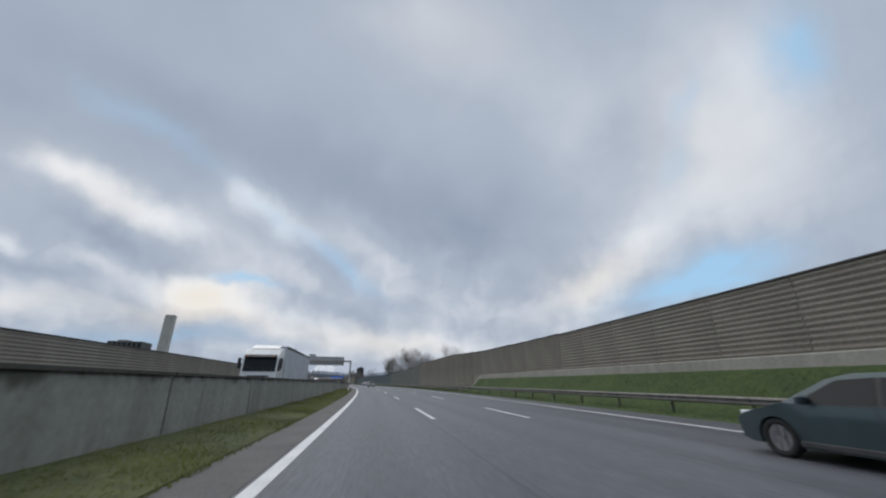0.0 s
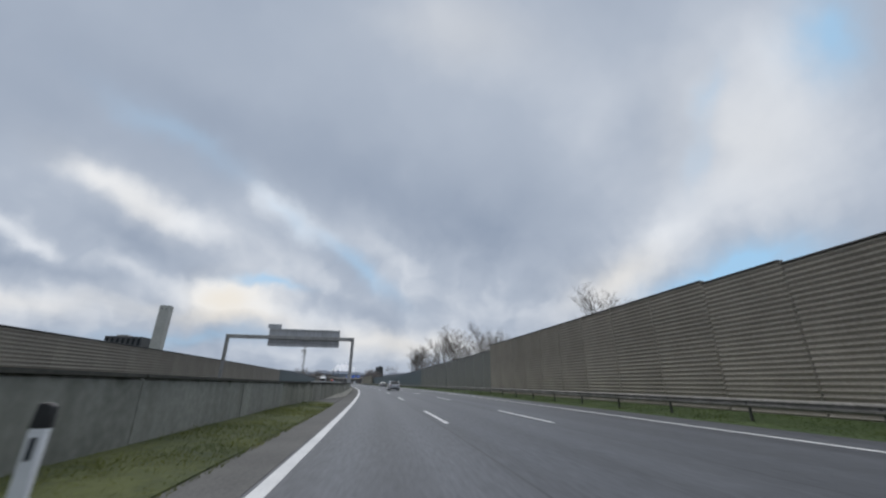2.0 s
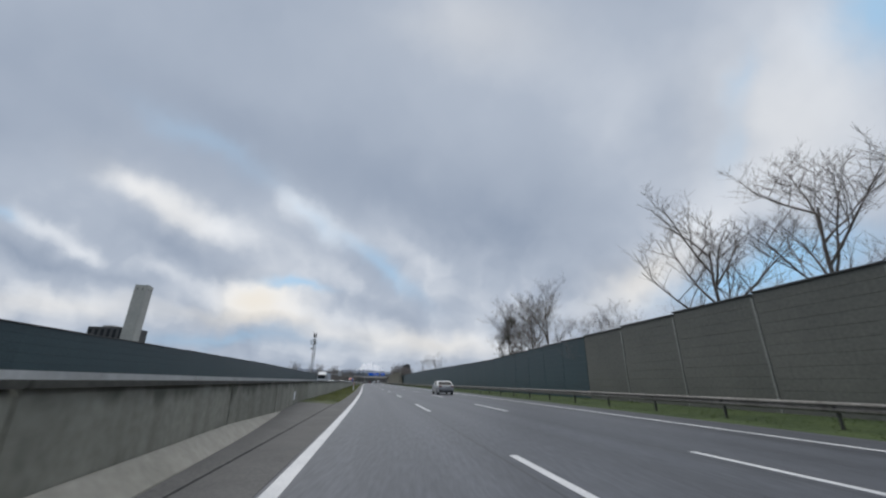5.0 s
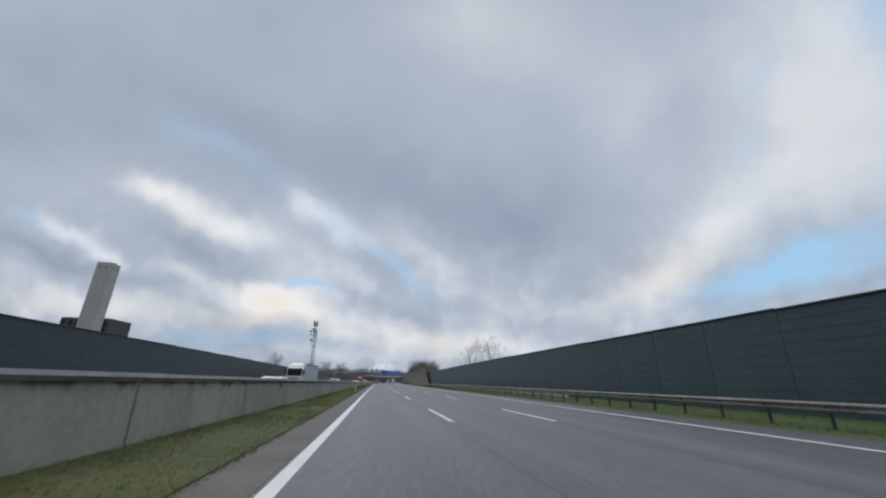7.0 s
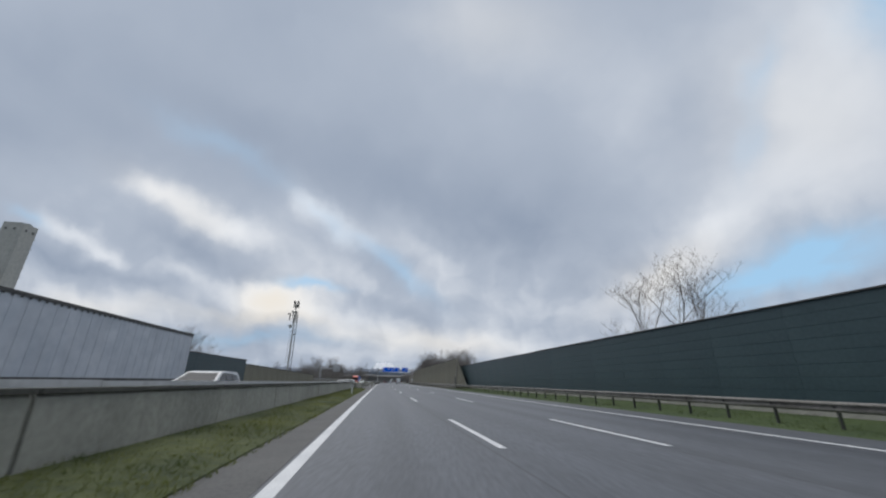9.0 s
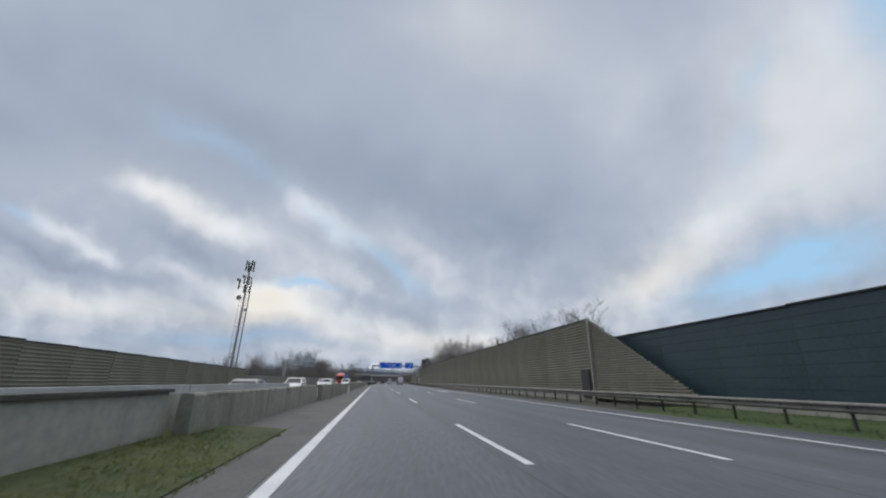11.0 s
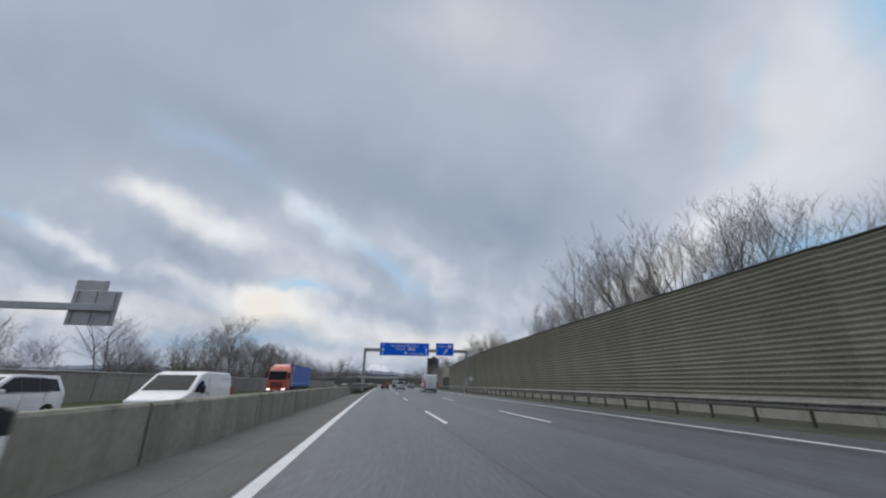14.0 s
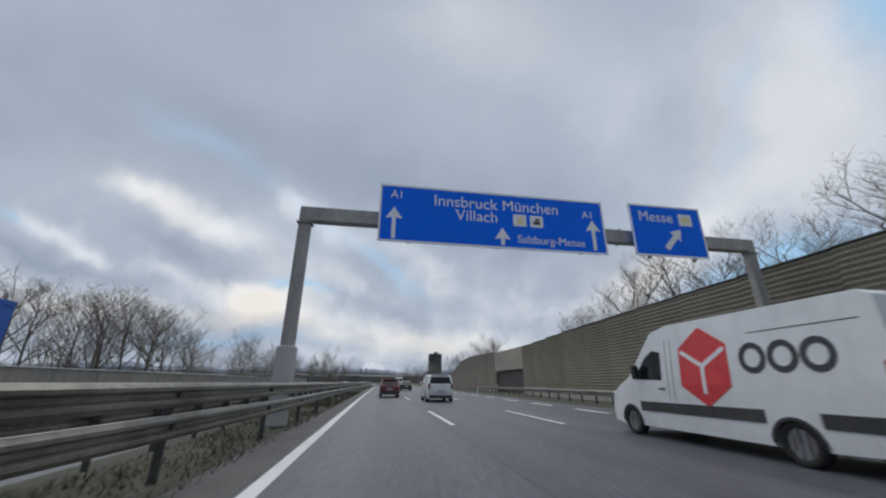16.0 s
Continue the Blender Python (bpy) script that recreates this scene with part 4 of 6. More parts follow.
for x in (-18.9, -17.76, -16.6):
    bm = bmesh.new()
    box(bm, x, 0.19, 5.95, 0.06, 0.06, 2.2)
    part("sign_rib", bm, GANTRY, t)

# ---- far landmarks ----
def plan(s, l):
    return at(s, l, -0.35)


t = thing("chimney", "tall pale concrete chimney tower of a heating plant", "chimney", plan(419, -153))
bm = bmesh.new()
prism(bm, [(-3.9, -3.2), (-3.2, -3.9), (3.2, -3.9), (3.9, -3.2), (3.9, 3.2), (3.2, 3.9), (-3.2, 3.9), (-3.9, 3.2)], 0, 61.6, "x")
bmesh.ops.rotate(bm, verts=bm.verts, matrix=Matrix.Rotation(radians(-90), 3, "Y"))
part("shaft", bm, CHIMNEY, t)
bm = bmesh.new()
for k in range(14):
    box(bm, 0, 0, 4.2 * k + 2, 7.86, 7.86, 0.06)
part("lift_joint", bm, CHIMNEY, t)
for x, y in ((3.92, 1.6), (3.92, -1.6), (1.6, -3.92), (-1.6, -3.92)):
    bm = bmesh.new()
    box(bm, x, y, 58.8, 0.9 if abs(x) < 3 else 0.1, 0.9 if abs(y) < 3 else 0.1, 0.9)
    part("vent", bm, DARKBLOCK, t, "dark vent opening")
for x in (-2.2, 2.2):
    bm = bmesh.new()
    tube(bm, (x, 0, 61), (x, 0, 62.2), 1.3, 1.3, 12)
    part("flue", bm, GANTRY, t)

t = thing("plant_building", "dark clad boiler house behind the chimney", "industrial building", plan(527, -228))
bm = bmesh.new()
box(bm, 0, 0, 22, 34, 26, 46, 0.3)
part("wall", bm, DARKBLOCK, t)
bm = bmesh.new()
box(bm, -6, 0, 46, 10, 10, 2.4, 0.2)
part("roof_plant", bm, GANTRY, t)
for i in range(7):
    bm = bmesh.new()
    box(bm, -14.4 + 4.8 * i, -13.02, 38, 2.4, 0.1, 10)
    part("window", bm, GLASS, t)

t = thing("tower_block", "dark high-rise block far down the road", "apartment block", pose(-37.5, 895, -0.35))
bm = bmesh.new()
box(bm, 0, 0, 16.5, 15, 13, 33, 0.1)
part("wall", bm, DARKBLOCK, t)
bm = bmesh.new()
box(bm, 1, 0, 34, 5, 5, 2.5, 0.1)
part("roof_plant", bm, DARKBLOCK, t)
WIN = bmesh.new()
box(WIN, 0, 0, 0, 1.7, 0.1, 1.3)
WIN = mesh_of("window", WIN)
for i in range(5):
    for k in range(10):
        part("window", WIN, GLASS, t, m=pose(-5.6 + 2.8 * i, -6.52, 3 + 3 * k))

t = thing("antenna_mast", "slim steel lattice radio mast crowded with antennas", "radio mast", plan(416, -36.7))
MAST = 33.0
bm = bmesh.new()
tube(bm, (0, 0, 0), (0, 0, MAST - 1), 0.34, 0.20, 10)
part("pole", bm, GANTRY, t)
RUNG = bmesh.new()
box(RUNG, 0.60, 0, 0, 1.15, 0.07, 0.09)
RUNG = mesh_of("climbing_rung", RUNG)
for k in range(36):
    part("climbing_rung", RUNG, DARKPOST, t, m=pose(0, 0, 2 + k * 0.75))
PEG = bmesh.new()
box(PEG, -0.45, 0, 0, 0.32, 0.05, 0.06)
PEG = mesh_of("step_peg", PEG)
for k in range(44):
    part("step_peg", PEG, DARKPOST, t, m=pose(0, 0, 2 + k * 0.6))
for x, r, z0, z1 in ((1.18, 0.13, 0.0, MAST - 5.5), (-1.05, 0.045, 0.0, 23.0)):
    bm = bmesh.new()
    tube(bm, (x, 0, z0), (x, 0, z1), r, r, 7)
    part("cable_rail", bm, DARKPOST, t, "dark cable rail beside the pole")
bm = bmesh.new()
for z in (5, 10, 15, 20, 23):
    box(bm, -0.6, 0, z, 0.95, 0.05, 0.06)
part("rail_bracket", bm, DARKPOST, t)
AN = bmesh.new()
box(AN, 0, 0, 0, 0.46, 0.26, 3.1, 0.05)
AN = mesh_of("antenna", AN)
SMALL = bmesh.new()
box(SMALL, 0, 0, 0, 0.42, 0.24, 2.1, 0.04)
SMALL = mesh_of("antenna", SMALL)
for z, r, n, me in ((MAST - 0.9, 1.05, 4, AN), (MAST - 5.0, 0.95, 5, SMALL), (MAST - 7.6, 0.8, 3, SMALL)):
    for k in range(n):
        a = 2 * math.pi * k / n + z
        part("antenna", me, DARKBLOCK if me is AN else GANTRY, t, m=pose(r * math.cos(a), r * math.sin(a), z, 0, 4, math.degrees(a) + 90))
    for dz in (-0.7, 0.7):
        bm = bmesh.new()
        for k in range(n):
            a = 2 * math.pi * k / n + z
            tube(bm, (0, 0, z + dz), (r * math.cos(a), r * math.sin(a), z + dz), 0.05, 0.05, 5)
        part("antenna_arm", bm, DARKPOST, t)
# side outrigger with two aerials, and round dishes
bm = bmesh.new()
for z in (MAST - 5.6, MAST - 7.0):
    tube(bm, (0, 0, z), (-2.1, 0, z), 0.06, 0.06, 6)
part("outrigger", bm, DARKPOST, t)
for x, z, h in ((-2.0, MAST - 6.2, 3.0), (-2.55, MAST - 5.0, 0.8)):
    bm = bmesh.new()
    box(bm, x, 0, z, 0.40, 0.26, h, 0.05)
    part("antenna", bm, DARKBLOCK, t)
for z, a, r in ((MAST - 4.0, 2.9, 0.42), (MAST - 6.4, -0.9, 0.42), (MAST - 10.2, 3.3, 0.70), (MAST - 13.6, -0.3, 0.36)):
    bm = bmesh.new()
    tube(bm, (0.3 * math.cos(a), 0.3 * math.sin(a), z), (1.15 * math.cos(a), 1.15 * math.sin(a), z), 0.06, 0.06, 6)
    part("dish_arm", bm, DARKPOST, t)
    bm = bmesh.new()
    tube(bm, (1.15 * math.cos(a), -0.2 + 1.15 * math.sin(a), z), (1.15 * math.cos(a), -0.55 + 1.15 * math.sin(a), z), r * 0.8, r, 14)
    part("dish", bm, GANTRY, t)

# distance: wooded ridges and hills
def ridge(name, dist, low, high, seed, mat, label, a0=-75, a1=75, step=0.35):
    bm = bmesh.new()
    noise.seed_set(seed)
    top, bot = [], []
    k = int((a1 - a0) / step)
    for i in range(k + 1):
        a = radians(90 + 6 - a0 - step * i)
        h = low + (high - low) * (0.5 + 0.5 * noise.fractal(Vector((i * step * 0.12, seed, 0)), 1.0, 2.0, 5)) + (high - low) * 0.18 * noise.noise(Vector((i * step * 3.1, seed, 4)))
        p = Vector((-40 + dist * math.cos(a), 300 + dist * math.sin(a), 0))
        q = Vector((-40 + (dist + 60) * math.cos(a), 300 + (dist + 60) * math.sin(a), 0))
        top.append((bm.verts.new((p.x, p.y, -1)), bm.verts.new((p.x, p.y, h * 0.75)), bm.verts.new((q.x, q.y, h))))
    for a, b in zip(top, top[1:]):
        for j in range(2):
            bm.faces.new((a[j], a[j + 1], b[j + 1], b[j]))
    return tagged(part(name, bm, mat), label, "backdrop", kind="structure")


ridge("backdrop_woods", 900, 9, 22, 3, WOODS, "dark winter woods along the horizon")
# these far hills carry their haze in the material colour
ridge("backdrop_hills", 2600, 45, 105, 9, HILLS, "hills far away, pale blue-grey from haze put into their colour")
# snow-covered mountain at the end of the road
bm = bmesh.new()
noise.seed_set(4)
rows = []
for i in range(41):
    u = i / 20 - 1
    a = radians(90 + 7.4 - 2.6 * u)
    h = 175 * max(0.0, 1 - abs(u) ** 2.2) * (0.86 + 0.22 * noise.noise(Vector((i * 0.35, 2, 0)))) + 40
    rows.append([bm.verts.new((-20 + (3600 + k * 130) * math.cos(a + 0.006 * noise.noise(Vector((i * 0.5, k, 3)))), 200 + (3600 + k * 130) * math.sin(a), -2 + h * k / 4 * (1 + 0.1 * noise.noise(Vector((i * 0.4, k * 2.0, 7)))))) for k in range(5)])
for a, b in zip(rows, rows[1:]):
    for j in range(4):
        bm.faces.new((a[j], a[j + 1], b[j + 1], b[j]))
tagged(part("backdrop_mountain", bm, SNOW), "snow-covered mountain far beyond the road", "backdrop", kind="structure")


# ---- bare winter trees ----
KIDS = [9, 7, 6, 5, 4]


def grow(trunk, twigs, rnd, p, d, length, radius, level, top, tips, wide=0.95):
    """One limb in bent pieces, with side limbs; thick ones go to the trunk mesh, thin ones to the crown."""
    n = (5, 4, 3, 2, 1)[level]
    pts = [p.copy()]
    for i in range(n):
        d = (d + Vector((rnd.uniform(-1, 1), rnd.uniform(-1, 1), rnd.uniform(-0.4, 0.9))) * (0.10 + 0.06 * level)).normalized()
        pts.append(pts[-1] + d * (length / n))
    for i in range(n):
        r0 = radius * (1 - 0.75 * i / n)
        r1 = radius * (1 - 0.75 * (i + 1) / n)
        tube(trunk if level < 2 else twigs, pts[i], pts[i + 1], r0, r1, 7 if level == 0 else (5 if level == 1 else 3), caps=False)
    if level >= top:
        tips.append(pts[-1])
        return
    kids = KIDS[level]
    for k in range(kids):
        f = (0.28 if level == 0 else 0.2) + (0.95 - 0.25) * (k + rnd.random()) / kids
        i = min(n - 1, int(f * n))
        q = pts[i].lerp(pts[i + 1], f * n - i)
        side = Vector((rnd.uniform(-1, 1), rnd.uniform(-1, 1), rnd.uniform(-0.1, 0.5))).normalized()
        axis = (pts[i + 1] - pts[i]).normalized()
        dd = (axis * (0.62 - 0.06 * level) + side * wide + Vector((0, 0, 0.22 + 0.5 * (0.95 - wide)))).normalized()
        grow(trunk, twigs, rnd, q, dd, length * (0.66 - 0.24 * f) * rnd.uniform(0.8, 1.2), max(0.0085, radius * (0.5 - 0.15 * f)), level + 1, top, tips, wide)


def tree(seed, height, stems=1, top=4, ivy=False, wide=0.95, label="bare winter tree with a fine grey-brown crown", name="tree"):
    rnd = random.Random(seed)
    KIDS[:] = {1: [9, 6, 5, 5, 4], 2: [7, 5, 5, 4, 4], 3: [6, 5, 4, 4, 4]}.get(stems, [5, 5, 4, 4, 4])
    t = thing(name, label, "tree" if name == "tree" else "shrub")
    trunk, twigs, tips = bmesh.new(), bmesh.new(), []
    for k in range(stems):
        lean = 0.05 if stems == 1 else 0.40
        d = Vector((rnd.uniform(-lean, lean), rnd.uniform(-lean, lean), 1)).normalized()
        grow(trunk, twigs, rnd, Vector((rnd.uniform(-0.3, 0.3) * (stems > 1), rnd.uniform(-0.3, 0.3) * (stems > 1), -0.3)), d, height * rnd.uniform(0.78, 0.95), height * 0.016 / math.sqrt(stems), 0, top, tips, wide)
    part("trunk", trunk, BARK, t, smooth=True)
    part("crown", twigs, TWIG, t)
    if ivy:
        bm = bmesh.new()
        for k in range(62):
            z = rnd.uniform(0.30, 0.93) * height
            r = rnd.random() ** 0.6 * 3.4 * (1.2 - z / height)
            a = rnd.uniform(0, 2 * math.pi)
            core = Vector((r * math.cos(a), r * math.sin(a), z))
            wide_c = rnd.uniform(0.18, 0.42)
            for q in range(rnd.randrange(30, 80)):
                c = core + Vector((rnd.gauss(0, wide_c), rnd.gauss(0, wide_c), rnd.gauss(0, wide_c * 1.3)))
                u = Vector((rnd.uniform(-1, 1), rnd.uniform(-1, 1), rnd.uniform(-1, 1))).normalized() * rnd.uniform(0.06, 0.12)
                w = u.orthogonal().normalized() * 0.08
                bm.faces.new([bm.verts.new(c + u), bm.verts.new(c + w), bm.verts.new(c - u), bm.verts.new(c - w)])
        part("ivy", bm, IVY, t, "clumps of dark ivy and withered leaves")
    return t


UPRIGHT = [tree(41, 12.0, 2, wide=0.7, label="slender bare tree with upright pale twigs"), tree(42, 12.0, 2, wide=0.72, label="slender bare tree with upright pale twigs"), tree(43, 12.0, 3, wide=0.66, label="slender bare tree with upright pale twigs")]
TREES = [tree(11, 11.0), tree(12, 12.5), tree(13, 10.0, 2), tree(14, 13.0, 1), tree(15, 9.0, 3)]
FARTREES = [tree(16, 11.0, 1, 3), tree(17, 12.0, 2, 3), tree(18, 10.0, 3, 3)]
IVIED = tree(21, 13.0, 1, ivy=True, label="bare tree with its trunk wrapped in dark ivy")
SHRUBS = [tree(31, 4.5, 5, 3, label="bare multi-stemmed shrub with grey twigs", name="shrub"), tree(32, 5.5, 4, 3, label="bare multi-stemmed shrub with grey twigs", name="shrub")]
USED = {}


def tall(proto):
    return max(c[2] for ch in proto.children for c in ch.bound_box)


def plant(proto, s, l, scale, turn, z=-0.2, group="", height=0.0):
    if height:
        scale = height / tall(proto)
    m = at(s, l, z, turn) @ Matrix.Diagonal((scale, scale, scale, 1))
    if USED.get(proto.name):
        ob = copy_thing(proto, at(s, l, z, turn))
        ob.scale = (scale, scale, scale)
    else:
        USED[proto.name] = True
        proto.matrix_basis = m
        ob = proto
    if group:
        ob["group"] = group
    return ob


RIGHT = "trees behind the noise barrier"
LEFT = "trees beyond the opposite carriageway"
rnd = random.Random(5)
# kind, s, l, height, turn: spreading trees just behind the right-hand barrier
for k, s, l, h, a in [(3, 85.2, 21.4, 10.2, 70), (1, 122, 21.2, 12.4, 40), (2, 116.8, 21.4, 11.0, 160), (0, 113, 21.0, 10.2, 250), (4, 125.5, 22.5, 10.4, 20), (3, 139.3, 21.4, 14.4, 75), (2, 133.9, 21.2, 11.0, 220), (1, 145.5, 21.8, 13.6, 110), (0, 151.5, 21.5, 14.0, 300),
                      (1, 157.5, 21.4, 13.8, 10), (4, 170, 21.5, 9.6, 50), (0, 180, 21.3, 14.0, 130), (1, 186.5, 22.5, 14.2, 260), (2, 191.0, 23.4, 14.2, 200), (4, 276.4, 23.5, 12.2, 20),
                      (1, 341, 21.2, 9.4, 90), (0, 345.5, 22.4, 9.8, 30), (4, 349.5, 21.6, 9.0, 180), (2, 355.7, 21.3, 10.8, 40), (3, 360.5, 21.6, 10.6, 140), (4, 352.5, 22.5, 9.2, 250), (1, 454.4, 21.3, 9.2, 15), (3, 458.6, 23.0, 11.2, 100), (2, 463, 22.8, 11.4, 190), (1, 467.2, 22.6, 10.8, 280), (0, 471, 21.5, 11.8, 60), (1, 475, 21.8, 11.6, 150), (4, 479, 22, 10.2, 10), (0, 484, 21.8, 9.8, 210), (2, 515, 21.3, 10.7, 200), (0, 519, 22.5, 10.2, 90)]:
    plant(TREES[k], s, l, 1, a, group=RIGHT, height=h)
plant(IVIED, 193.4, 21.8, 1, 150, group=RIGHT, height=14.8)
# a close row of slender trees along the olive barrier
ROW = ((364, 10.6), (372, 9.8), (380, 10.0), (389, 10.2), (393, 10.8), (398, 9.4), (405, 11.4), (409, 13.3), (413, 15.0), (417, 14.0), (421, 15.4), (425, 12.4), (430, 11.0), (433, 9.4), (437, 11.0), (441, 8.8), (445, 7.8), (450, 7.4))
for i in range(34):
    s = 362 + i * 2.6 + rnd.uniform(-0.7, 0.7)
    l = 21.9 if i % 2 else rnd.uniform(23.0, 25.5)
    plant(UPRIGHT[i % 3], s, l, 1, rnd.uniform(0, 360), group=RIGHT, height=rnd.uniform(0.93, 1.03) * lerp(s, *ROW))
for s, h, a in ((437.2, 12.2, 40), (431.0, 11.6, 200)):
    plant(UPRIGHT[0], s, 22.0, 1, a, group=RIGHT, height=h)
for k, s, l, sc, a in [(1, 548, 27, 0.9, 30), (0, 560, 24, 0.8, 190), (2, 610, 30, 1.0, 200)]:
    plant(TREES[k], s, l, sc, a, group=RIGHT)
for i in range(40):
    plant(FARTREES[rnd.randrange(3)], 436 + i * 5.3 + rnd.uniform(-3, 3), -rnd.uniform(24, 52), rnd.uniform(0.5, 0.85), rnd.uniform(0, 360), group=LEFT)
# taller woods where the road runs out of sight
for i in range(44):
    plant(FARTREES[i % 3], 520 + i * 7.5 + rnd.uniform(-3, 3), -rnd.uniform(22, 62), rnd.uniform(0.95, 1.45), rnd.uniform(0, 360), group="woods down the road")
for i in range(16):
    plant(FARTREES[i % 3], 640 + i * 15 + rnd.uniform(-5, 5), rnd.uniform(19, 48), rnd.uniform(0.9, 1.5), rnd.uniform(0, 360), group="woods down the road")
for k, s, l, sc, a in [(0, 318, -30, 0.75, 0), (4, 330, -34, 0.8, 50)]:
    plant(TREES[k], s, l, sc, a, group=LEFT)
for k, s, l, h, a in [(3, 469, -26, 14.4, 20), (0, 460, -25.5, 10.4, 80), (2, 464, -27.5, 11.5, 200), (1, 480, -25.5, 9.6, 300), (2, 486, -25, 10.6, 120), (0, 491, -26.5, 11.6, 220), (1, 498, -25.5, 11.6, 10), (2, 504, -27.5, 10.4, 160), (0, 510, -27, 9.2, 250), (4, 475, -28, 9.8, 40), (0, 483.5, -27, 10.2, 15), (3, 489, -24.8, 10.6, 130), (0, 495, -26.5, 11.4, 330), (2, 501.5, -25, 10.8, 75)]:
    plant(TREES[k], s, l, 1, a, group=LEFT, height=h)
for i in range(48):
    plant(SHRUBS[i % 2], 385 + i * 6.0 + rnd.uniform(-2, 2), -rnd.uniform(20.5, 40), rnd.uniform(0.6, 1.0), rnd.uniform(0, 360), group="shrubs beyond the roadside wall")
# tall twiggy scrub round the mast and along the low wall
for i in range(11):
    plant(UPRIGHT[i % 3], 396 + i * 2.4 + rnd.uniform(-1, 1), -rnd.uniform(25, 34), 1, rnd.uniform(0, 360), group="scrub round the mast", height=rnd.uniform(5.5, 8.6))
for i in range(26):
    plant(SHRUBS[i % 2], 392 + i * 3.4 + rnd.uniform(-1.5, 1.5), -rnd.uniform(20.5, 27), rnd.uniform(0.55, 0.95), rnd.uniform(0, 360), group="shrubs beyond the roadside wall")
for i in range(15):
    plant(SHRUBS[i % 2], 590 + i * 15 + rnd.uniform(-2, 2), rnd.uniform(19, 34), rnd.uniform(0.9, 1.5), rnd.uniform(0, 360), group="shrubs down the road")


# ---- vehicles ----
def arc(cy, r, a0=0.0, a1=180.0, n=9, z=0.0):
    return [(cy + r * math.cos(radians(a0 + (a1 - a0) * i / n)), z + r * math.sin(radians(a0 + (a1 - a0) * i / n))) for i in range(n + 1)]


class Shell:
    """A vehicle's skin: a side outline (y forward, z up) pulled across and narrowed above the belt line and towards nose and tail."""

    def __init__(self, width, belt, roof, slim, nose, tail, length):
        self.w, self.belt, self.roof, self.slim, self.nose, self.tail, self.l = width, belt, roof, slim, nose, tail, length

    def half(self, y, z):
        k = 1.0
        if z > self.belt:
            k -= self.slim * (z - self.belt) / (self.roof - self.belt)
        elif z < 0.5:
            k -= 0.05 * (0.5 - z) / 0.5
        e = abs(y) / (self.l / 2)
        k -= (self.nose if y > 0 else self.tail) * max(0.0, e - 0.6) ** 2 * 6.25
        return self.w / 2 * k

    def body(self, outline):
        bm = bmesh.new()
        prism(bm, outline, -1.0, 1.0)
        for z in (0.5, self.belt, (self.belt + self.roof) / 2):
            bmesh.ops.bisect_plane(bm, geom=bm.verts[:] + bm.edges[:] + bm.faces[:], plane_co=(0, 0, z), plane_no=(0, 0, 1))
        for y in (-0.8, -0.6, -0.3, 0.0, 0.3, 0.6, 0.8):
            bmesh.ops.bisect_plane(bm, geom=bm.verts[:] + bm.edges[:] + bm.faces[:], plane_co=(0, y * self.l / 2, 0), plane_no=(0, 1, 0))
        for v in bm.verts:
            v.co.x *= self.half(v.co.y, v.co.z)
        return bm

    def side(self, bm, poly, sign, out=0.008, thick=0.01):
        """A flat patch (window, badge, moulding) on one flank."""
        tmp = bmesh.new()
        prism(tmp, poly, 0.0, 1.0)
        for z in (0.5, self.belt, (self.belt + self.roof) / 2):
            bmesh.ops.bisect_plane(tmp, geom=tmp.verts[:] + tmp.edges[:] + tmp.faces[:], plane_co=(0, 0, z), plane_no=(0, 0, 1))
        for y in (-0.8, -0.6, -0.3, 0.0, 0.3, 0.6, 0.8):
            bmesh.ops.bisect_plane(tmp, geom=tmp.verts[:] + tmp.edges[:] + tmp.faces[:], plane_co=(0, y * self.l / 2, 0), plane_no=(0, 1, 0))
        made = {}
        for v in tmp.verts:
            y, z = v.co.y, v.co.z
            made[v] = bm.verts.new((sign * (self.half(y, z) + (out if v.co.x > 0.5 else -thick)), y, z))
        for f in tmp.faces:
            bm.faces.new([made[v] for v in f.verts])
        tmp.free()
        bmesh.ops.recalc_face_normals(bm, faces=bm.faces)

    def across(self, bm, p, q, inset=0.10, out=0.008):
        """A pane across the car between two outline points."""
        (y0, z0), (y1, z1) = p, q
        nx = Vector((0, -(z1 - z0), y1 - y0)).normalized()
        if nx.z < 0:
            nx = -nx
        vs = []
        for o in (out, -0.012):
            for (y, z) in (p, q):
                for sg in (-1, 1):
                    vs.append(bm.verts.new(Vector((sg * (self.half(y, z) - inset), y, z)) + nx * o))
        a, b, c, d, e, f, g, h = vs
        for quad in ((a, b, d, c), (e, g, h, f), (a, e, f, b), (c, d, h, g), (a, c, g, e), (b, f, h, d)):
            bm.faces.new(quad)
        bmesh.ops.recalc_face_normals(bm, faces=bm.faces)


def soften(ob, width=0.035, seg=2):
    md = ob.modifiers.new("bevel", "BEVEL")
    md.width, md.segments, md.limit_method, md.angle_limit = width, seg, "ANGLE", radians(28)
    for f in ob.data.polygons:
        f.use_smooth = True
    ob.data.set_sharp_from_angle(angle=radians(50))


WHEELS = {}


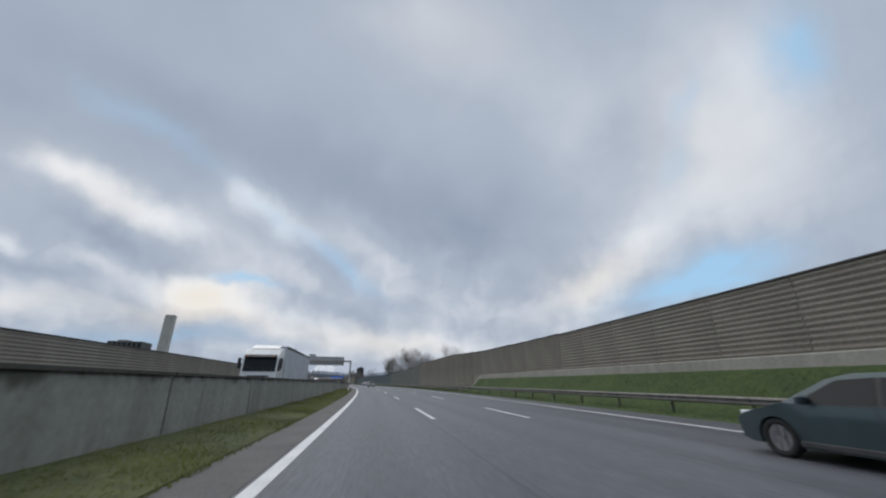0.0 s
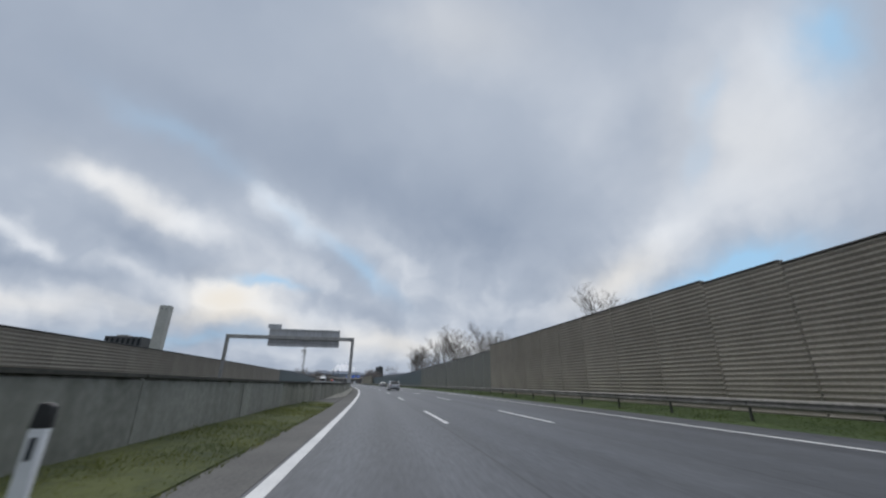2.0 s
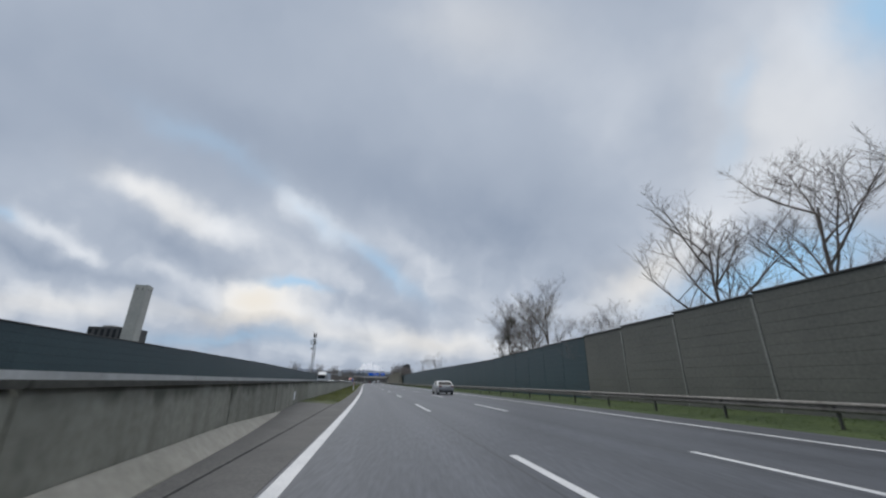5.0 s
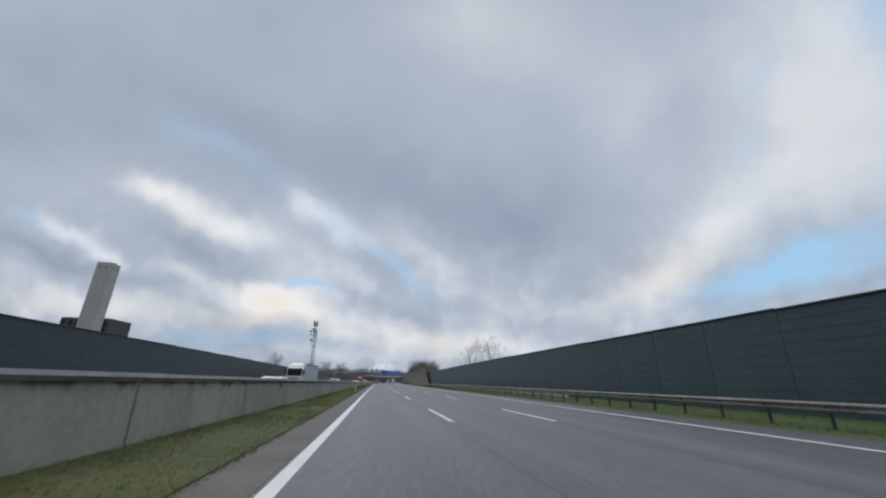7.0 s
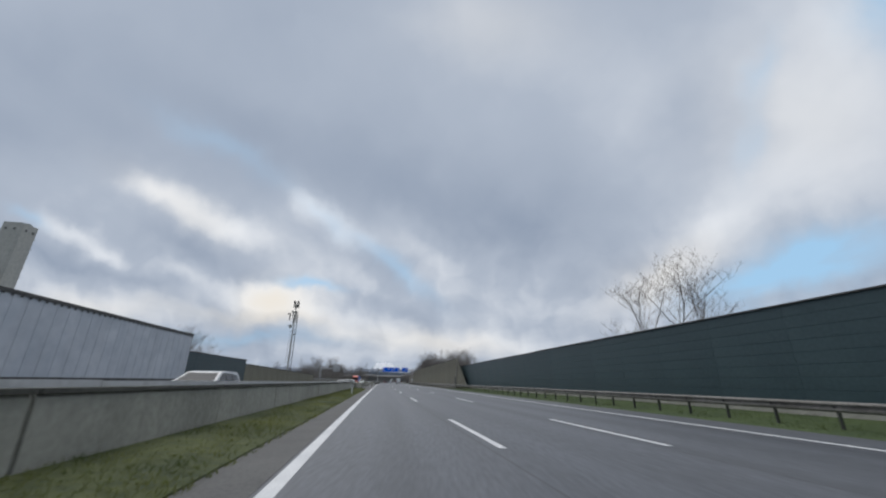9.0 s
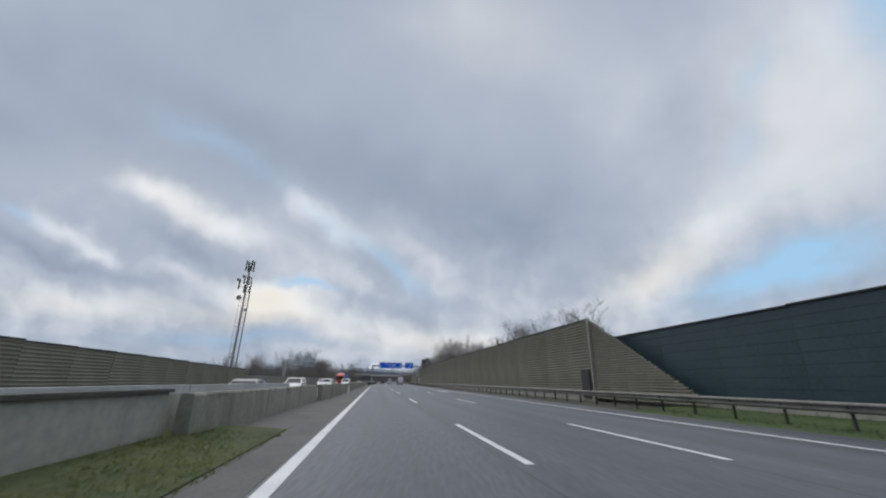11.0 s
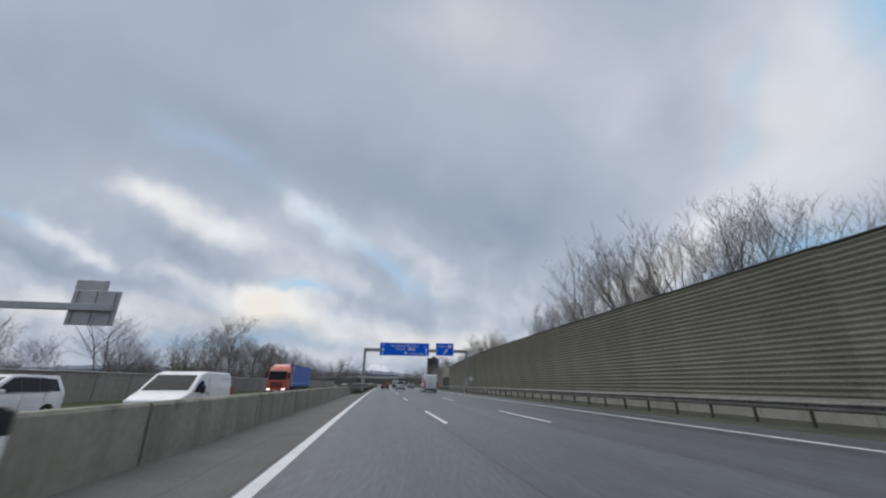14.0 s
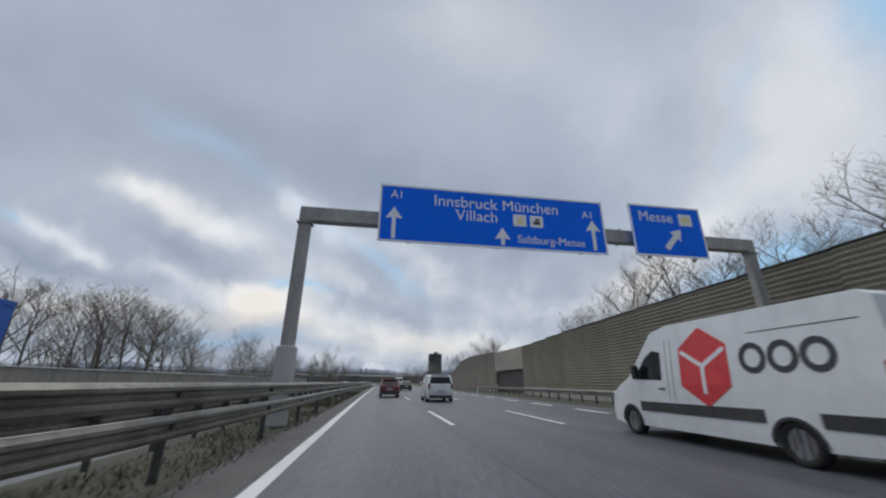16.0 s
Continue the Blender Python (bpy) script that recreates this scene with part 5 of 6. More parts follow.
def wheel(t, x, y, r, width):
    key = (round(r, 2), round(width, 2))
    if key not in WHEELS:
        tb = bmesh.new()
        prof = [(-0.5, 0.68), (-0.5, 0.9), (-0.42, 0.98), (-0.2, 1.0), (0.2, 1.0), (0.42, 0.98), (0.5, 0.9), (0.5, 0.68)]
        rings = []
        for k in range(20):
            a = 2 * math.pi * k / 20
            rings.append([tb.verts.new((px * width, pr * r * math.cos(a), pr * r * math.sin(a))) for px, pr in prof])
        for k in range(20):
            for j in range(len(prof)):
                tb.faces.new((rings[k][j], rings[k][(j + 1) % 8], rings[(k + 1) % 20][(j + 1) % 8], rings[(k + 1) % 20][j]))
        bmesh.ops.recalc_face_normals(tb, faces=tb.faces)
        rb = bmesh.new()
        tube(rb, (-0.36 * width, 0, 0), (0.36 * width, 0, 0), 0.685 * r, 0.685 * r, 20)
        for k in range(5):
            a = 2 * math.pi * k / 5
            for sg in (-1, 1):
                box(rb, sg * 0.40 * width, 0.36 * r * math.cos(a), 0.36 * r * math.sin(a), 0.05, 0.12 * r, 0.6 * r, 0, None)
        WHEELS[key] = (mesh_of("tyre", tb, True), mesh_of("rim", rb))
    w = new("wheel")
    w.parent = t
    w.matrix_basis = pose(x, y, r)
    part("tyre", WHEELS[key][0], TYRE, w)
    part("rim", WHEELS[key][1], RIM, w)


def car(label, m, mat, L=4.5, W=1.82, H=1.46, kind="sedan", plate=True, group="", name="car"):
    """A passenger car: skin, glass, lamps, bumpers, mirrors, plates, wheels."""
    t = thing(name, label, "car", m, group)
    r = 0.33 if H < 1.6 else 0.36
    fy, ry = L * 0.5 - 0.88, -L * 0.5 + 0.82
    belt = H * 0.64
    a = L / 2
    if kind == "sedan":
        top = [(-a + 0.02, 0.62), (-a + 0.06, belt - 0.02), (-a + 0.55, belt + 0.03), (-a + 1.25, H - 0.08), (-a + 1.75, H), (0.15, H - 0.01), (0.55, H - 0.10), (1.28, belt + 0.02), (a - 0.25, belt - 0.20), (a - 0.03, 0.62)]
        glass = ((6, 7), (3, 2))
        sides = [[(-a + 1.05, belt + 0.03), (-a + 1.45, H - 0.12), (-a + 1.95, H - 0.08), (-0.22, H - 0.08), (-0.22, belt + 0.03)], [(-0.14, belt + 0.03), (-0.14, H - 0.08), (0.40, H - 0.12), (1.02, belt + 0.03)]]
    elif kind == "mpv":
        top = [(-a + 0.02, 0.62), (-a + 0.05, belt), (-a + 0.30, H - 0.14), (-a + 0.50, H - 0.02), (-0.2, H), (0.35, H - 0.06), (1.38, belt + 0.03), (a - 0.30, belt - 0.22), (a - 0.02, 0.60)]
        glass = ((5, 6), (2, 1))
        sides = [[(-a + 0.36, belt + 0.04), (-a + 0.52, H - 0.16), (-a + 1.30, H - 0.10), (-a + 1.30, belt + 0.04)], [(-a + 1.38, belt + 0.04), (-a + 1.38, H - 0.10), (-0.10, H - 0.09), (-0.10, belt + 0.04)], [(-0.02, belt + 0.04), (-0.02, H - 0.09), (0.28, H - 0.12), (1.05, belt + 0.04)]]
    else:
        top = [(-a + 0.02, 0.66), (-a + 0.05, belt - 0.02), (-a + 0.48, H - 0.16), (-a + 0.66, H - 0.02), (-0.1, H), (0.42, H - 0.08), (1.22, belt + 0.02), (a - 0.28, belt - 0.14), (a - 0.02, 0.66)]
        glass = ((5, 6), (2, 1))
        sides = [[(-a + 0.55, belt + 0.04), (-a + 0.78, H - 0.15), (-a + 1.15, H - 0.12), (-a + 1.15, belt + 0.04)], [(-a + 1.22, belt + 0.03), (-a + 1.22, H - 0.11), (-0.14, H - 0.10), (-0.14, belt + 0.03)], [(-0.06, belt + 0.03), (-0.06, H - 0.10), (0.36, H - 0.14), (0.95, belt + 0.03)]]
    low = [(a - 0.06, 0.26), (a - 0.30, 0.20)] + [(fy + r * 1.16, 0.20)] + arc(fy, r * 1.16, 5, 175, 8, r * 0.95) + [(fy - r * 1.16, 0.20), (ry + r * 1.16, 0.20)] + arc(ry, r * 1.16, 5, 175, 8, r * 0.95) + [(ry - r * 1.16, 0.22), (-a + 0.08, 0.28)]
    sh = Shell(W, belt, H, 0.22, 0.12, 0.08, L)
    soften(part("body", sh.body(top + low), mat, t))
    for nm, (i, j) in (("windscreen", glass[0]), ("rear_window", glass[1])):
        bm = bmesh.new()
        p, q = top[i], top[j]
        p2 = (p[0] * 0.93 + q[0] * 0.07, p[1] * 0.93 + q[1] * 0.07)
        q2 = (p[0] * 0.08 + q[0] * 0.92, p[1] * 0.08 + q[1] * 0.92)
        sh.across(bm, p2, q2)
        part(nm, bm, GLASS, t)
    band = sides[0][:-1] + sides[-1][1:]
    for sg in (-1, 1):
        bm = bmesh.new()
        sh.side(bm, band, sg, 0.004)
        part("pillar_trim", bm, BLACK, t, "black trim between the side windows")
        for poly in sides:
            bm = bmesh.new()
            sh.side(bm, poly, sg, 0.011)
            part("side_window", bm, GLASS, t)
        # dark cladding over the wheels
        for y in (fy, ry):
            bm = bmesh.new()
            sh.side(bm, arc(y, r * 1.30, 4, 176, 12, r * 0.95) + arc(y, r * 1.15, 176, 4, 12, r * 0.95), sg, 0.012)
            part("wheel_arch", bm, TRIM if kind == "suv" else mat, t)
    for sg in (-1, 1):
        bm = bmesh.new()
        box(bm, sg * (W / 2 - 0.30), a - 0.15, 0.70, 0.34, 0.16, 0.11, 0.03)
        part("headlight", bm, LAMPCLEAR if plate else LIT, t)
        bm = bmesh.new()
        box(bm, sg * (W / 2 - (0.24 if kind != "mpv" else 0.16)), -a + 0.07, 0.86 if kind != "mpv" else 1.02, 0.34 if kind != "mpv" else 0.15, 0.12, 0.15 if kind != "mpv" else 0.36, 0.03)
        part("tail_light", bm, LAMPDULL, t)
        bm = bmesh.new()
        box(bm, sg * (W / 2 + 0.08), 0.86, belt + 0.08, 0.20, 0.10, 0.14, 0.03)
        part("mirror", bm, mat, t)
        bm = bmesh.new()
        box(bm, sg * (W / 2 - 0.02), 0.0, 0.27, 0.05, ry * -1 + fy - 2.4 * r, 0.10, 0.015)
        part("sill", bm, TRIM, t)
        for y in (fy, ry):
            wheel(t, sg * (W / 2 - 0.12), y, r, 0.21)
    for y, nm in ((a - 0.06, "front_bumper"), (-a + 0.05, "rear_bumper")):
        bm = bmesh.new()
        box(bm, 0, y, 0.36, W * 0.82, 0.12, 0.18, 0.03)
        part(nm, bm, TRIM, t)
    if plate:
        bm = bmesh.new()
        box(bm, 0, -a + 0.01, 0.66, 0.52, 0.03, 0.11, 0.005)
        p = part("number_plate", bm, PLATE, t)
        bm = bmesh.new()
        for k in range(5):
            box(bm, -0.18 + 0.09 * k, -a - 0.008, 0.66, 0.05, 0.006, 0.06)
        part("plate_bar", bm, BARS, p)
    for y, wd in ((a - 0.025, 0.9),):
        bm = bmesh.new()
        box(bm, 0, y, 0.56, wd, 0.05, 0.14, 0.02)
        part("grille", bm, BLACK, t)
    for sg in (-1, 1):
        for y in (-0.12, -1.12, 0.98):
            bm = bmesh.new()
            sh.side(bm, [(y - 0.006, 0.34), (y - 0.006, belt), (y + 0.006, belt), (y + 0.006, 0.34)], sg, 0.003)
            part("door_seam", bm, TRIM, t)
        for y in (-0.28, -1.28):
            bm = bmesh.new()
            box(bm, sg * (sh.half(y, belt - 0.14) + 0.012), y, belt - 0.14, 0.035, 0.17, 0.03, 0.008)
            part("door_handle", bm, mat, t)
        bm = bmesh.new()
        sh.side(bm, [(-a + 0.9, belt), (-a + 0.9, belt + 0.02), (1.0, belt + 0.02), (1.0, belt)], sg, 0.006)
        part("belt_strip", bm, BLACK, t, "black strip below the windows")
    bm = bmesh.new()
    box(bm, 0, -a + 0.015, 0.58, W * 0.74, 0.03, 0.012)
    part("tailgate_seam", bm, TRIM, t)
    bm = bmesh.new()
    box(bm, 0, -a + 0.0, 0.76, 0.5, 0.03, 0.025, 0.006)
    part("badge_bar", bm, ZINC, t)
    if kind != "sedan":
        bm = bmesh.new()
        box(bm, 0, top[3][0] - 0.10, H - 0.03, W * 0.70, 0.26, 0.04, 0.012)
        part("spoiler", bm, mat, t)
        bm = bmesh.new()
        tube(bm, (0.05, top[1][0] - 0.01, top[1][1] + 0.05), (-0.32, (top[1][0] + top[2][0]) / 2 - 0.03, (top[1][1] + top[2][1]) / 2 - 0.05), 0.012, 0.008, 5)
        part("rear_wiper", bm, BLACK, t)
    if kind == "suv":
        for sg in (-1, 1):
            bm = bmesh.new()
            tube(bm, (sg * W * 0.36, -a + 0.8, H + 0.03), (sg * W * 0.36, 0.3, H + 0.04), 0.02, 0.02, 6)
            part("roof_rail", bm, ZINC, t)
    return t


def box_van(label, m, mat, L=6.9, W=2.02, H=2.62, livery=False, name="delivery_van", rear_glass=False):
    """A panel van with a sloping nose, black rubbing strips and tall rear doors."""
    t = thing(name, label, "van", m)
    a, r = L / 2, 0.35
    fy, ry = a - 1.0, -a + (1.65 if L > 6 else 1.15)

    def up(v):
        """Heights above the wheel arches shrink with a lower roof."""
        return v if v < 0.9 else 0.9 + (v - 0.9) * (H - 0.9) / 1.72
    belt = up(1.25)
    back = 1.0 if H > 2.3 else 0.86
    top = [(-a, 0.55), (-a + 0.02, belt), (-a + 0.14, H - 0.10), (-a + 0.30, H), (a - 2.6 * back, H), (a - 2.05 * back, H - 0.12), (a - 1.05 * back, up(1.42)), (a - 0.55, up(1.22)), (a - 0.10, up(0.98)), (a, 0.62)]
    low = [(a - 0.05, 0.30), (fy + r * 1.2, 0.24)] + arc(fy, r * 1.2, 5, 175, 8, r * 0.95) + [(fy - r * 1.2, 0.26), (ry + r * 1.2, 0.26)] + arc(ry, r * 1.2, 5, 175, 8, r * 0.95) + [(ry - r * 1.2, 0.28), (-a + 0.06, 0.34)]
    sh = Shell(W, belt, H, 0.13, 0.14, 0.02, L)
    soften(part("body", sh.body(top + low), mat, t), 0.06, 3)
    bm = bmesh.new()
    (y0, z0), (y1, z1) = top[5], top[6]
    sh.across(bm, (y0 + 0.06 * (y1 - y0), z0 + 0.06 * (z1 - z0)), (y0 + 0.94 * (y1 - y0), z0 + 0.94 * (z1 - z0)), 0.14)
    part("windscreen", bm, GLASS, t)
    for sg in (-1, 1):
        bm = bmesh.new()
        sh.side(bm, [(a - 2.35 * back, up(1.34)), (a - 2.35 * back, up(2.0)), (a - 2.08 * back, up(2.06)), (a - 1.78 * back, up(1.90)), (a - 1.32 * back, up(1.38))], sg)
        part("side_window", bm, GLASS, t)
        for y0, y1 in ((ry + 0.46, fy - 0.46), (-a + 0.1, ry - 0.46)):
            bm = bmesh.new()
            sh.side(bm, [(y0, 0.62), (y0, 0.84), (y1, 0.84), (y1, 0.62)], sg, 0.022)
            part("rubbing_strip", bm, TRIM, t, "dark grey rubbing strip")
        for y in (fy, ry):
            bm = bmesh.new()
            ring = arc(y, r * 1.26, 0, 180, 12, r * 0.9) + arc(y, r * 1.10, 180, 0, 12, r * 0.9)
            sh.side(bm, ring, sg, 0.02)
            part("wheel_arch", bm, TRIM, t)
            wheel(t, sg * (W / 2 - 0.14), y, r, 0.23)
        bm = bmesh.new()
        box(bm, sg * (W / 2 + 0.12), a - 1.55, up(1.55), 0.18, 0.14, 0.36 * min(1, H / 2.4), 0.04)
        part("mirror", bm, BLACK, t)
        bm = bmesh.new()
        box(bm, sg * (W / 2 - 0.28), a - 0.22, up(0.92) - (0.06 if back < 1 else 0), 0.34, 0.34, 0.30 if back == 1 else 0.22, 0.06)
        part("headlight", bm, LAMPCLEAR, t)
        bm = bmesh.new()
        box(bm, sg * (W / 2 - 0.09), -a + 0.09, up(1.12), 0.20, 0.22, 0.95 * min(1, H / 2.5), 0.03)
        part("tail_light", bm, LAMPRED, t, "tall red tail light")
        bm = bmesh.new()
        for y in (a - 2.55, 0.72):
            sh.side(bm, [(y, 0.9), (y, up(2.3)), (y + 0.014, up(2.3)), (y + 0.014, 0.9)], sg, 0.003)
        sh.side(bm, [(-a + 0.35, up(2.20)), (-a + 0.35, up(2.22)), (-1.3, up(2.20)), (-1.3, up(2.18))], sg, 0.004)
        part("panel_seam", bm, TRIM, t)
        bm = bmesh.new()
        box(bm, sg * (sh.half(a - 2.3, 1.15) + 0.012), a - 2.32, 1.15, 0.03, 0.2, 0.04, 0.008)
        part("door_handle", bm, BLACK, t)
    bm = bmesh.new()
    for x in (-0.012, 0.012):
        box(bm, x, -a + 0.03, (0.5 + H - 0.1) / 2, 0.008, 0.09, H - 0.6)
    part("door_seam", bm, TRIM, t)
    bm = bmesh.new()
    box(bm, 0.14, -a - 0.01, 1.3, 0.10, 0.05, 0.20, 0.01)
    part("door_latch", bm, BLACK, t)
    bm = bmesh.new()
    box(bm, -0.35, -a - 0.01, 1.12, 0.34, 0.04, 0.07, 0.01)
    part("rear_handle", bm, BLACK, t)
    bm = bmesh.new()
    box(bm, 0, -a - 0.02, 0.45, W * 0.94, 0.16, 0.2, 0.03)
    part("rear_bumper", bm, TRIM, t)
    bm = bmesh.new()
    box(bm, 0, a - 0.08, 0.50, W * 0.86, 0.2, 0.30, 0.06)
    part("front_bumper", bm, TRIM, t)
    bm = bmesh.new()
    for k in range(3):
        box(bm, 0, a - 0.03, 0.72 + 0.07 * k, W * 0.42, 0.06, 0.04, 0.01)
    part("grille", bm, BLACK, t)
    bm = bmesh.new()
    box(bm, 0.42, -a - 0.012, 0.80, 0.52, 0.02, 0.11, 0.004)
    p = part("number_plate", bm, PLATE, t)
    bm = bmesh.new()
    for k in range(5):
        box(bm, 0.24 + 0.09 * k, -a - 0.026, 0.80, 0.05, 0.006, 0.06)
    part("plate_bar", bm, BARS, p)
    if rear_glass:
        for x in (-0.45, 0.45):
            bm = bmesh.new()
            box(bm, x, -a + 0.03, 1.85, 0.62, 0.10, 0.55, 0.02)
            part("rear_window", bm, GLASS, t)
    if livery:
        cy, cz, R = -0.17, 1.63, 0.82
        for sg in (-1, 1):
            bm = bmesh.new()
            hexa = [(cy + R * 0.9 * math.sin(radians(60 * k)), cz + R * math.cos(radians(60 * k))) for k in range(6)]
            sh.side(bm, hexa, sg, 0.010)
            logo = part("red_emblem", bm, LOGO, t, "red six-sided emblem")
            bm = bmesh.new()
            for ang, ln in ((-60, 0.66), (60, 0.66), (180, 0.56)):
                u = Vector((math.sin(radians(ang)), math.cos(radians(ang))))
                w = Vector((u.y, -u.x)) * 0.045
                o = Vector((cy, cz))
                sh.side(bm, [tuple(o - w), tuple(o + w), tuple(o + u * ln + w), tuple(o + u * ln - w)], sg, 0.016)
            part("emblem_line", bm, WHITE, logo)
            for k in range(3):
                bm = bmesh.new()
                y0 = -1.33 - 0.56 * k
                for q in range(16):
                    a0, a1 = 2 * math.pi * q / 16, 2 * math.pi * (q + 1) / 16
                    sh.side(bm, [(y0 + rr * math.cos(aa), 1.73 + rr * 1.05 * math.sin(aa)) for rr, aa in ((0.27, a0), (0.27, a1), (0.165, a1), (0.165, a0))], sg, 0.010)
                bmesh.ops.remove_doubles(bm, verts=bm.verts, dist=0.001)
                part("dark_mark", bm, BARS, t, "dark grey ring-shaped mark")
    return t


def truck(label, m, cab_mat, tarp_mat, L=13.6, name="articulated_truck"):
    """Tractor and curtain-sided semi-trailer; y forward, the trailer's tail at y = 0."""
    t = thing(name, label, "truck", m)
    W, z0, z1 = 2.5, 1.15, 3.95
    trailer = new("trailer")
    trailer.parent = t
    bm = bmesh.new()
    box(bm, 0, L / 2, (z0 + z1) / 2, W, L, z1 - z0, 0.03)
    part("curtain_box", bm, tarp_mat, trailer, "taut curtain sides")
    if tarp_mat is TARP:
        for k in range(22):
            for sg in (-1, 1):
                bm = bmesh.new()
                box(bm, sg * (W / 2 + 0.006), 0.35 + k * (L - 0.7) / 21, (z0 + z1) / 2, 0.008, 0.05, z1 - z0 - 0.25)
                part("curtain_strap", bm, tarp_mat, trailer)
    else:
        for sg in (-1, 1):
            bm = bmesh.new()
            box(bm, sg * (W / 2 + 0.006), L / 2, z0 + 0.42, 0.008, L - 0.2, 0.05)
            part("white_stripe", bm, WHITE, trailer, "thin white stripe")
            bm = bmesh.new()
            box(bm, sg * (W / 2 + 0.01), L - 0.12, (z0 + z1) / 2, 0.02, 0.22, z1 - z0)
            part("front_edge", bm, WHITE, trailer, "white front corner strip")
    bm = bmesh.new()
    for sg in (-1, 1):
        box(bm, sg * (W / 2 + 0.012), L / 2, z1 - 0.06, 0.03, L, 0.14)
        box(bm, sg * (W / 2 + 0.012), L / 2, z0 + 0.02, 0.03, L, 0.12)
    for k in range(40):
        for sg in (-1, 1):
            box(bm, sg * (W / 2 + 0.03), 0.2 + k * (L - 0.4) / 39, z1 - 0.16, 0.02, 0.09, 0.07)
    part("side_rail", bm, DARKPOST if tarp_mat is TARP else TARPBLUE, trailer)
    bm = bmesh.new()
    box(bm, 0, L / 2, 1.0, 1.1, L - 0.4, 0.26, 0.02)
    for sg in (-1, 1):
        box(bm, sg * 1.15, L * 0.52, 0.72, 0.06, 4.6, 0.5, 0.02)
    box(bm, 0, 0.12, 0.62, 2.3, 0.12, 0.16, 0.02)
    part("chassis", bm, DARKPOST, trailer)
    for sg in (-1, 1):
        bm = bmesh.new()
        box(bm, sg * 0.95, 0.0, 1.0, 0.5, 0.08, 0.16, 0.02)
        part("tail_light", bm, LAMPRED, trailer)
    bm = bmesh.new()
    for x in (-0.62, 0.62):
        box(bm, x, -0.02, (z0 + z1) / 2, 1.2, 0.05, z1 - z0 - 0.2, 0.01)
    part("rear_door", bm, tarp_mat, trailer)
    for y in (2.0, 3.3, 4.6, L - 0.6):
        for sg in (-1, 1):
            wheel(t, sg * 1.05, y, 0.5, 0.36)
    # cab
    c0 = L + 0.5
    out = [(0.0, 0.8), (0.0, 3.2), (0.25, 3.7), (1.3, 3.55), (1.95, 2.95), (2.2, 1.9), (2.3, 1.1), (2.25, 0.35), (1.95, 0.35)] + arc(1.4, 0.6, 0, 180, 8, 0.5) + [(0.75, 0.45), (0.0, 0.45)]
    sh = Shell(2.48, 2.0, 3.7, 0.05, 0.0, 0.0, 2.3)
    bm = bmesh.new()
    prism(bm, out, -1.22, 1.22)
    cab = part("cab", bm, cab_mat, t, m=pose(0, c0, 0))
    soften(cab, 0.08, 2)
    bm = bmesh.new()
    prism(bm, [(1.93, 3.0), (2.215, 1.95), (2.24, 1.95), (1.96, 3.0)], -1.1, 1.1)
    part("windscreen", bm, GLASS, cab)
    for sg in (-1, 1):
        bm = bmesh.new()
        prism(bm, [(1.0, 2.0), (1.0, 2.8), (1.75, 2.75), (2.02, 2.0)], sg * 1.215, sg * 1.23)
        part("side_window", bm, GLASS, cab)
        bm = bmesh.new()
        box(bm, sg * 1.42, 2.05, 2.5, 0.24, 0.12, 0.75, 0.04)
        part("mirror", bm, BLACK, cab)
        bm = bmesh.new()
        box(bm, sg * 0.92, 2.28, 0.78, 0.42, 0.10, 0.22, 0.03)
        part("headlight", bm, LIT, cab)
        wheel(t, sg * 1.05, c0 + 1.4, 0.5, 0.32)
    bm = bmesh.new()
    for k in range(4):
        box(bm, 0, 2.30, 1.1 + 0.17 * k, 1.5, 0.05, 0.10, 0.01)
    part("grille", bm, BLACK, cab)
    bm = bmesh.new()
    box(bm, 0, 2.26, 0.5, 2.3, 0.12, 0.26, 0.04)
    part("bumper", bm, TRIM, cab)
    bm = bmesh.new()
    prism(bm, [(1.98, 3.06), (2.22, 2.92), (2.24, 2.96), (2.0, 3.12)], -1.12, 1.12)
    part("sun_visor", bm, BLACK, cab, "dark sun visor over the windscreen")
    for x in (-0.55, 0.35):
        bm = bmesh.new()
        tube(bm, (x, 2.25, 1.98), (x + 0.55, 2.16, 2.32), 0.014, 0.010, 5)
        part("wiper", bm, BLACK, cab)
    bm = bmesh.new()
    box(bm, 0, 2.33, 0.62, 0.52, 0.02, 0.11, 0.004)
    part("number_plate", bm, PLATE, cab)
    for sg in (-1, 1):
        for y in (0.88, 2.03):
            bm = bmesh.new()
            box(bm, sg * 1.222, y, 1.95, 0.008, 0.015, 1.75)
            part("door_seam", bm, TRIM, cab)
        bm = bmesh.new()
        box(bm, sg * 1.235, 1.02, 1.85, 0.03, 0.20, 0.045, 0.008)
        part("door_handle", bm, BLACK, cab)
        bm = bmesh.new()
        for z in (0.55, 0.85):
            box(bm, sg * 1.16, 0.5, z, 0.14, 0.5, 0.05, 0.01)
        part("step", bm, TRIM, cab)
        bm = bmesh.new()
        box(bm, sg * 0.95, 2.30, 0.46, 0.24, 0.06, 0.09, 0.02)
        part("fog_lamp", bm, LAMPCLEAR, cab)
        bm = bmesh.new()
        box(bm, sg * 0.92, 2.25, 3.02, 0.16, 0.06, 0.05, 0.01)
        part("marker_lamp", bm, ORANGE, cab)
    bm = bmesh.new()
    prism(bm, [(0.02, 3.66), (0.02, 3.98), (0.45, 3.92), (1.25, 3.60), (0.3, 3.66)], -1.0, 1.0)
    soften(part("roof_deflector", bm, cab_mat, cab), 0.05, 2)
    return t


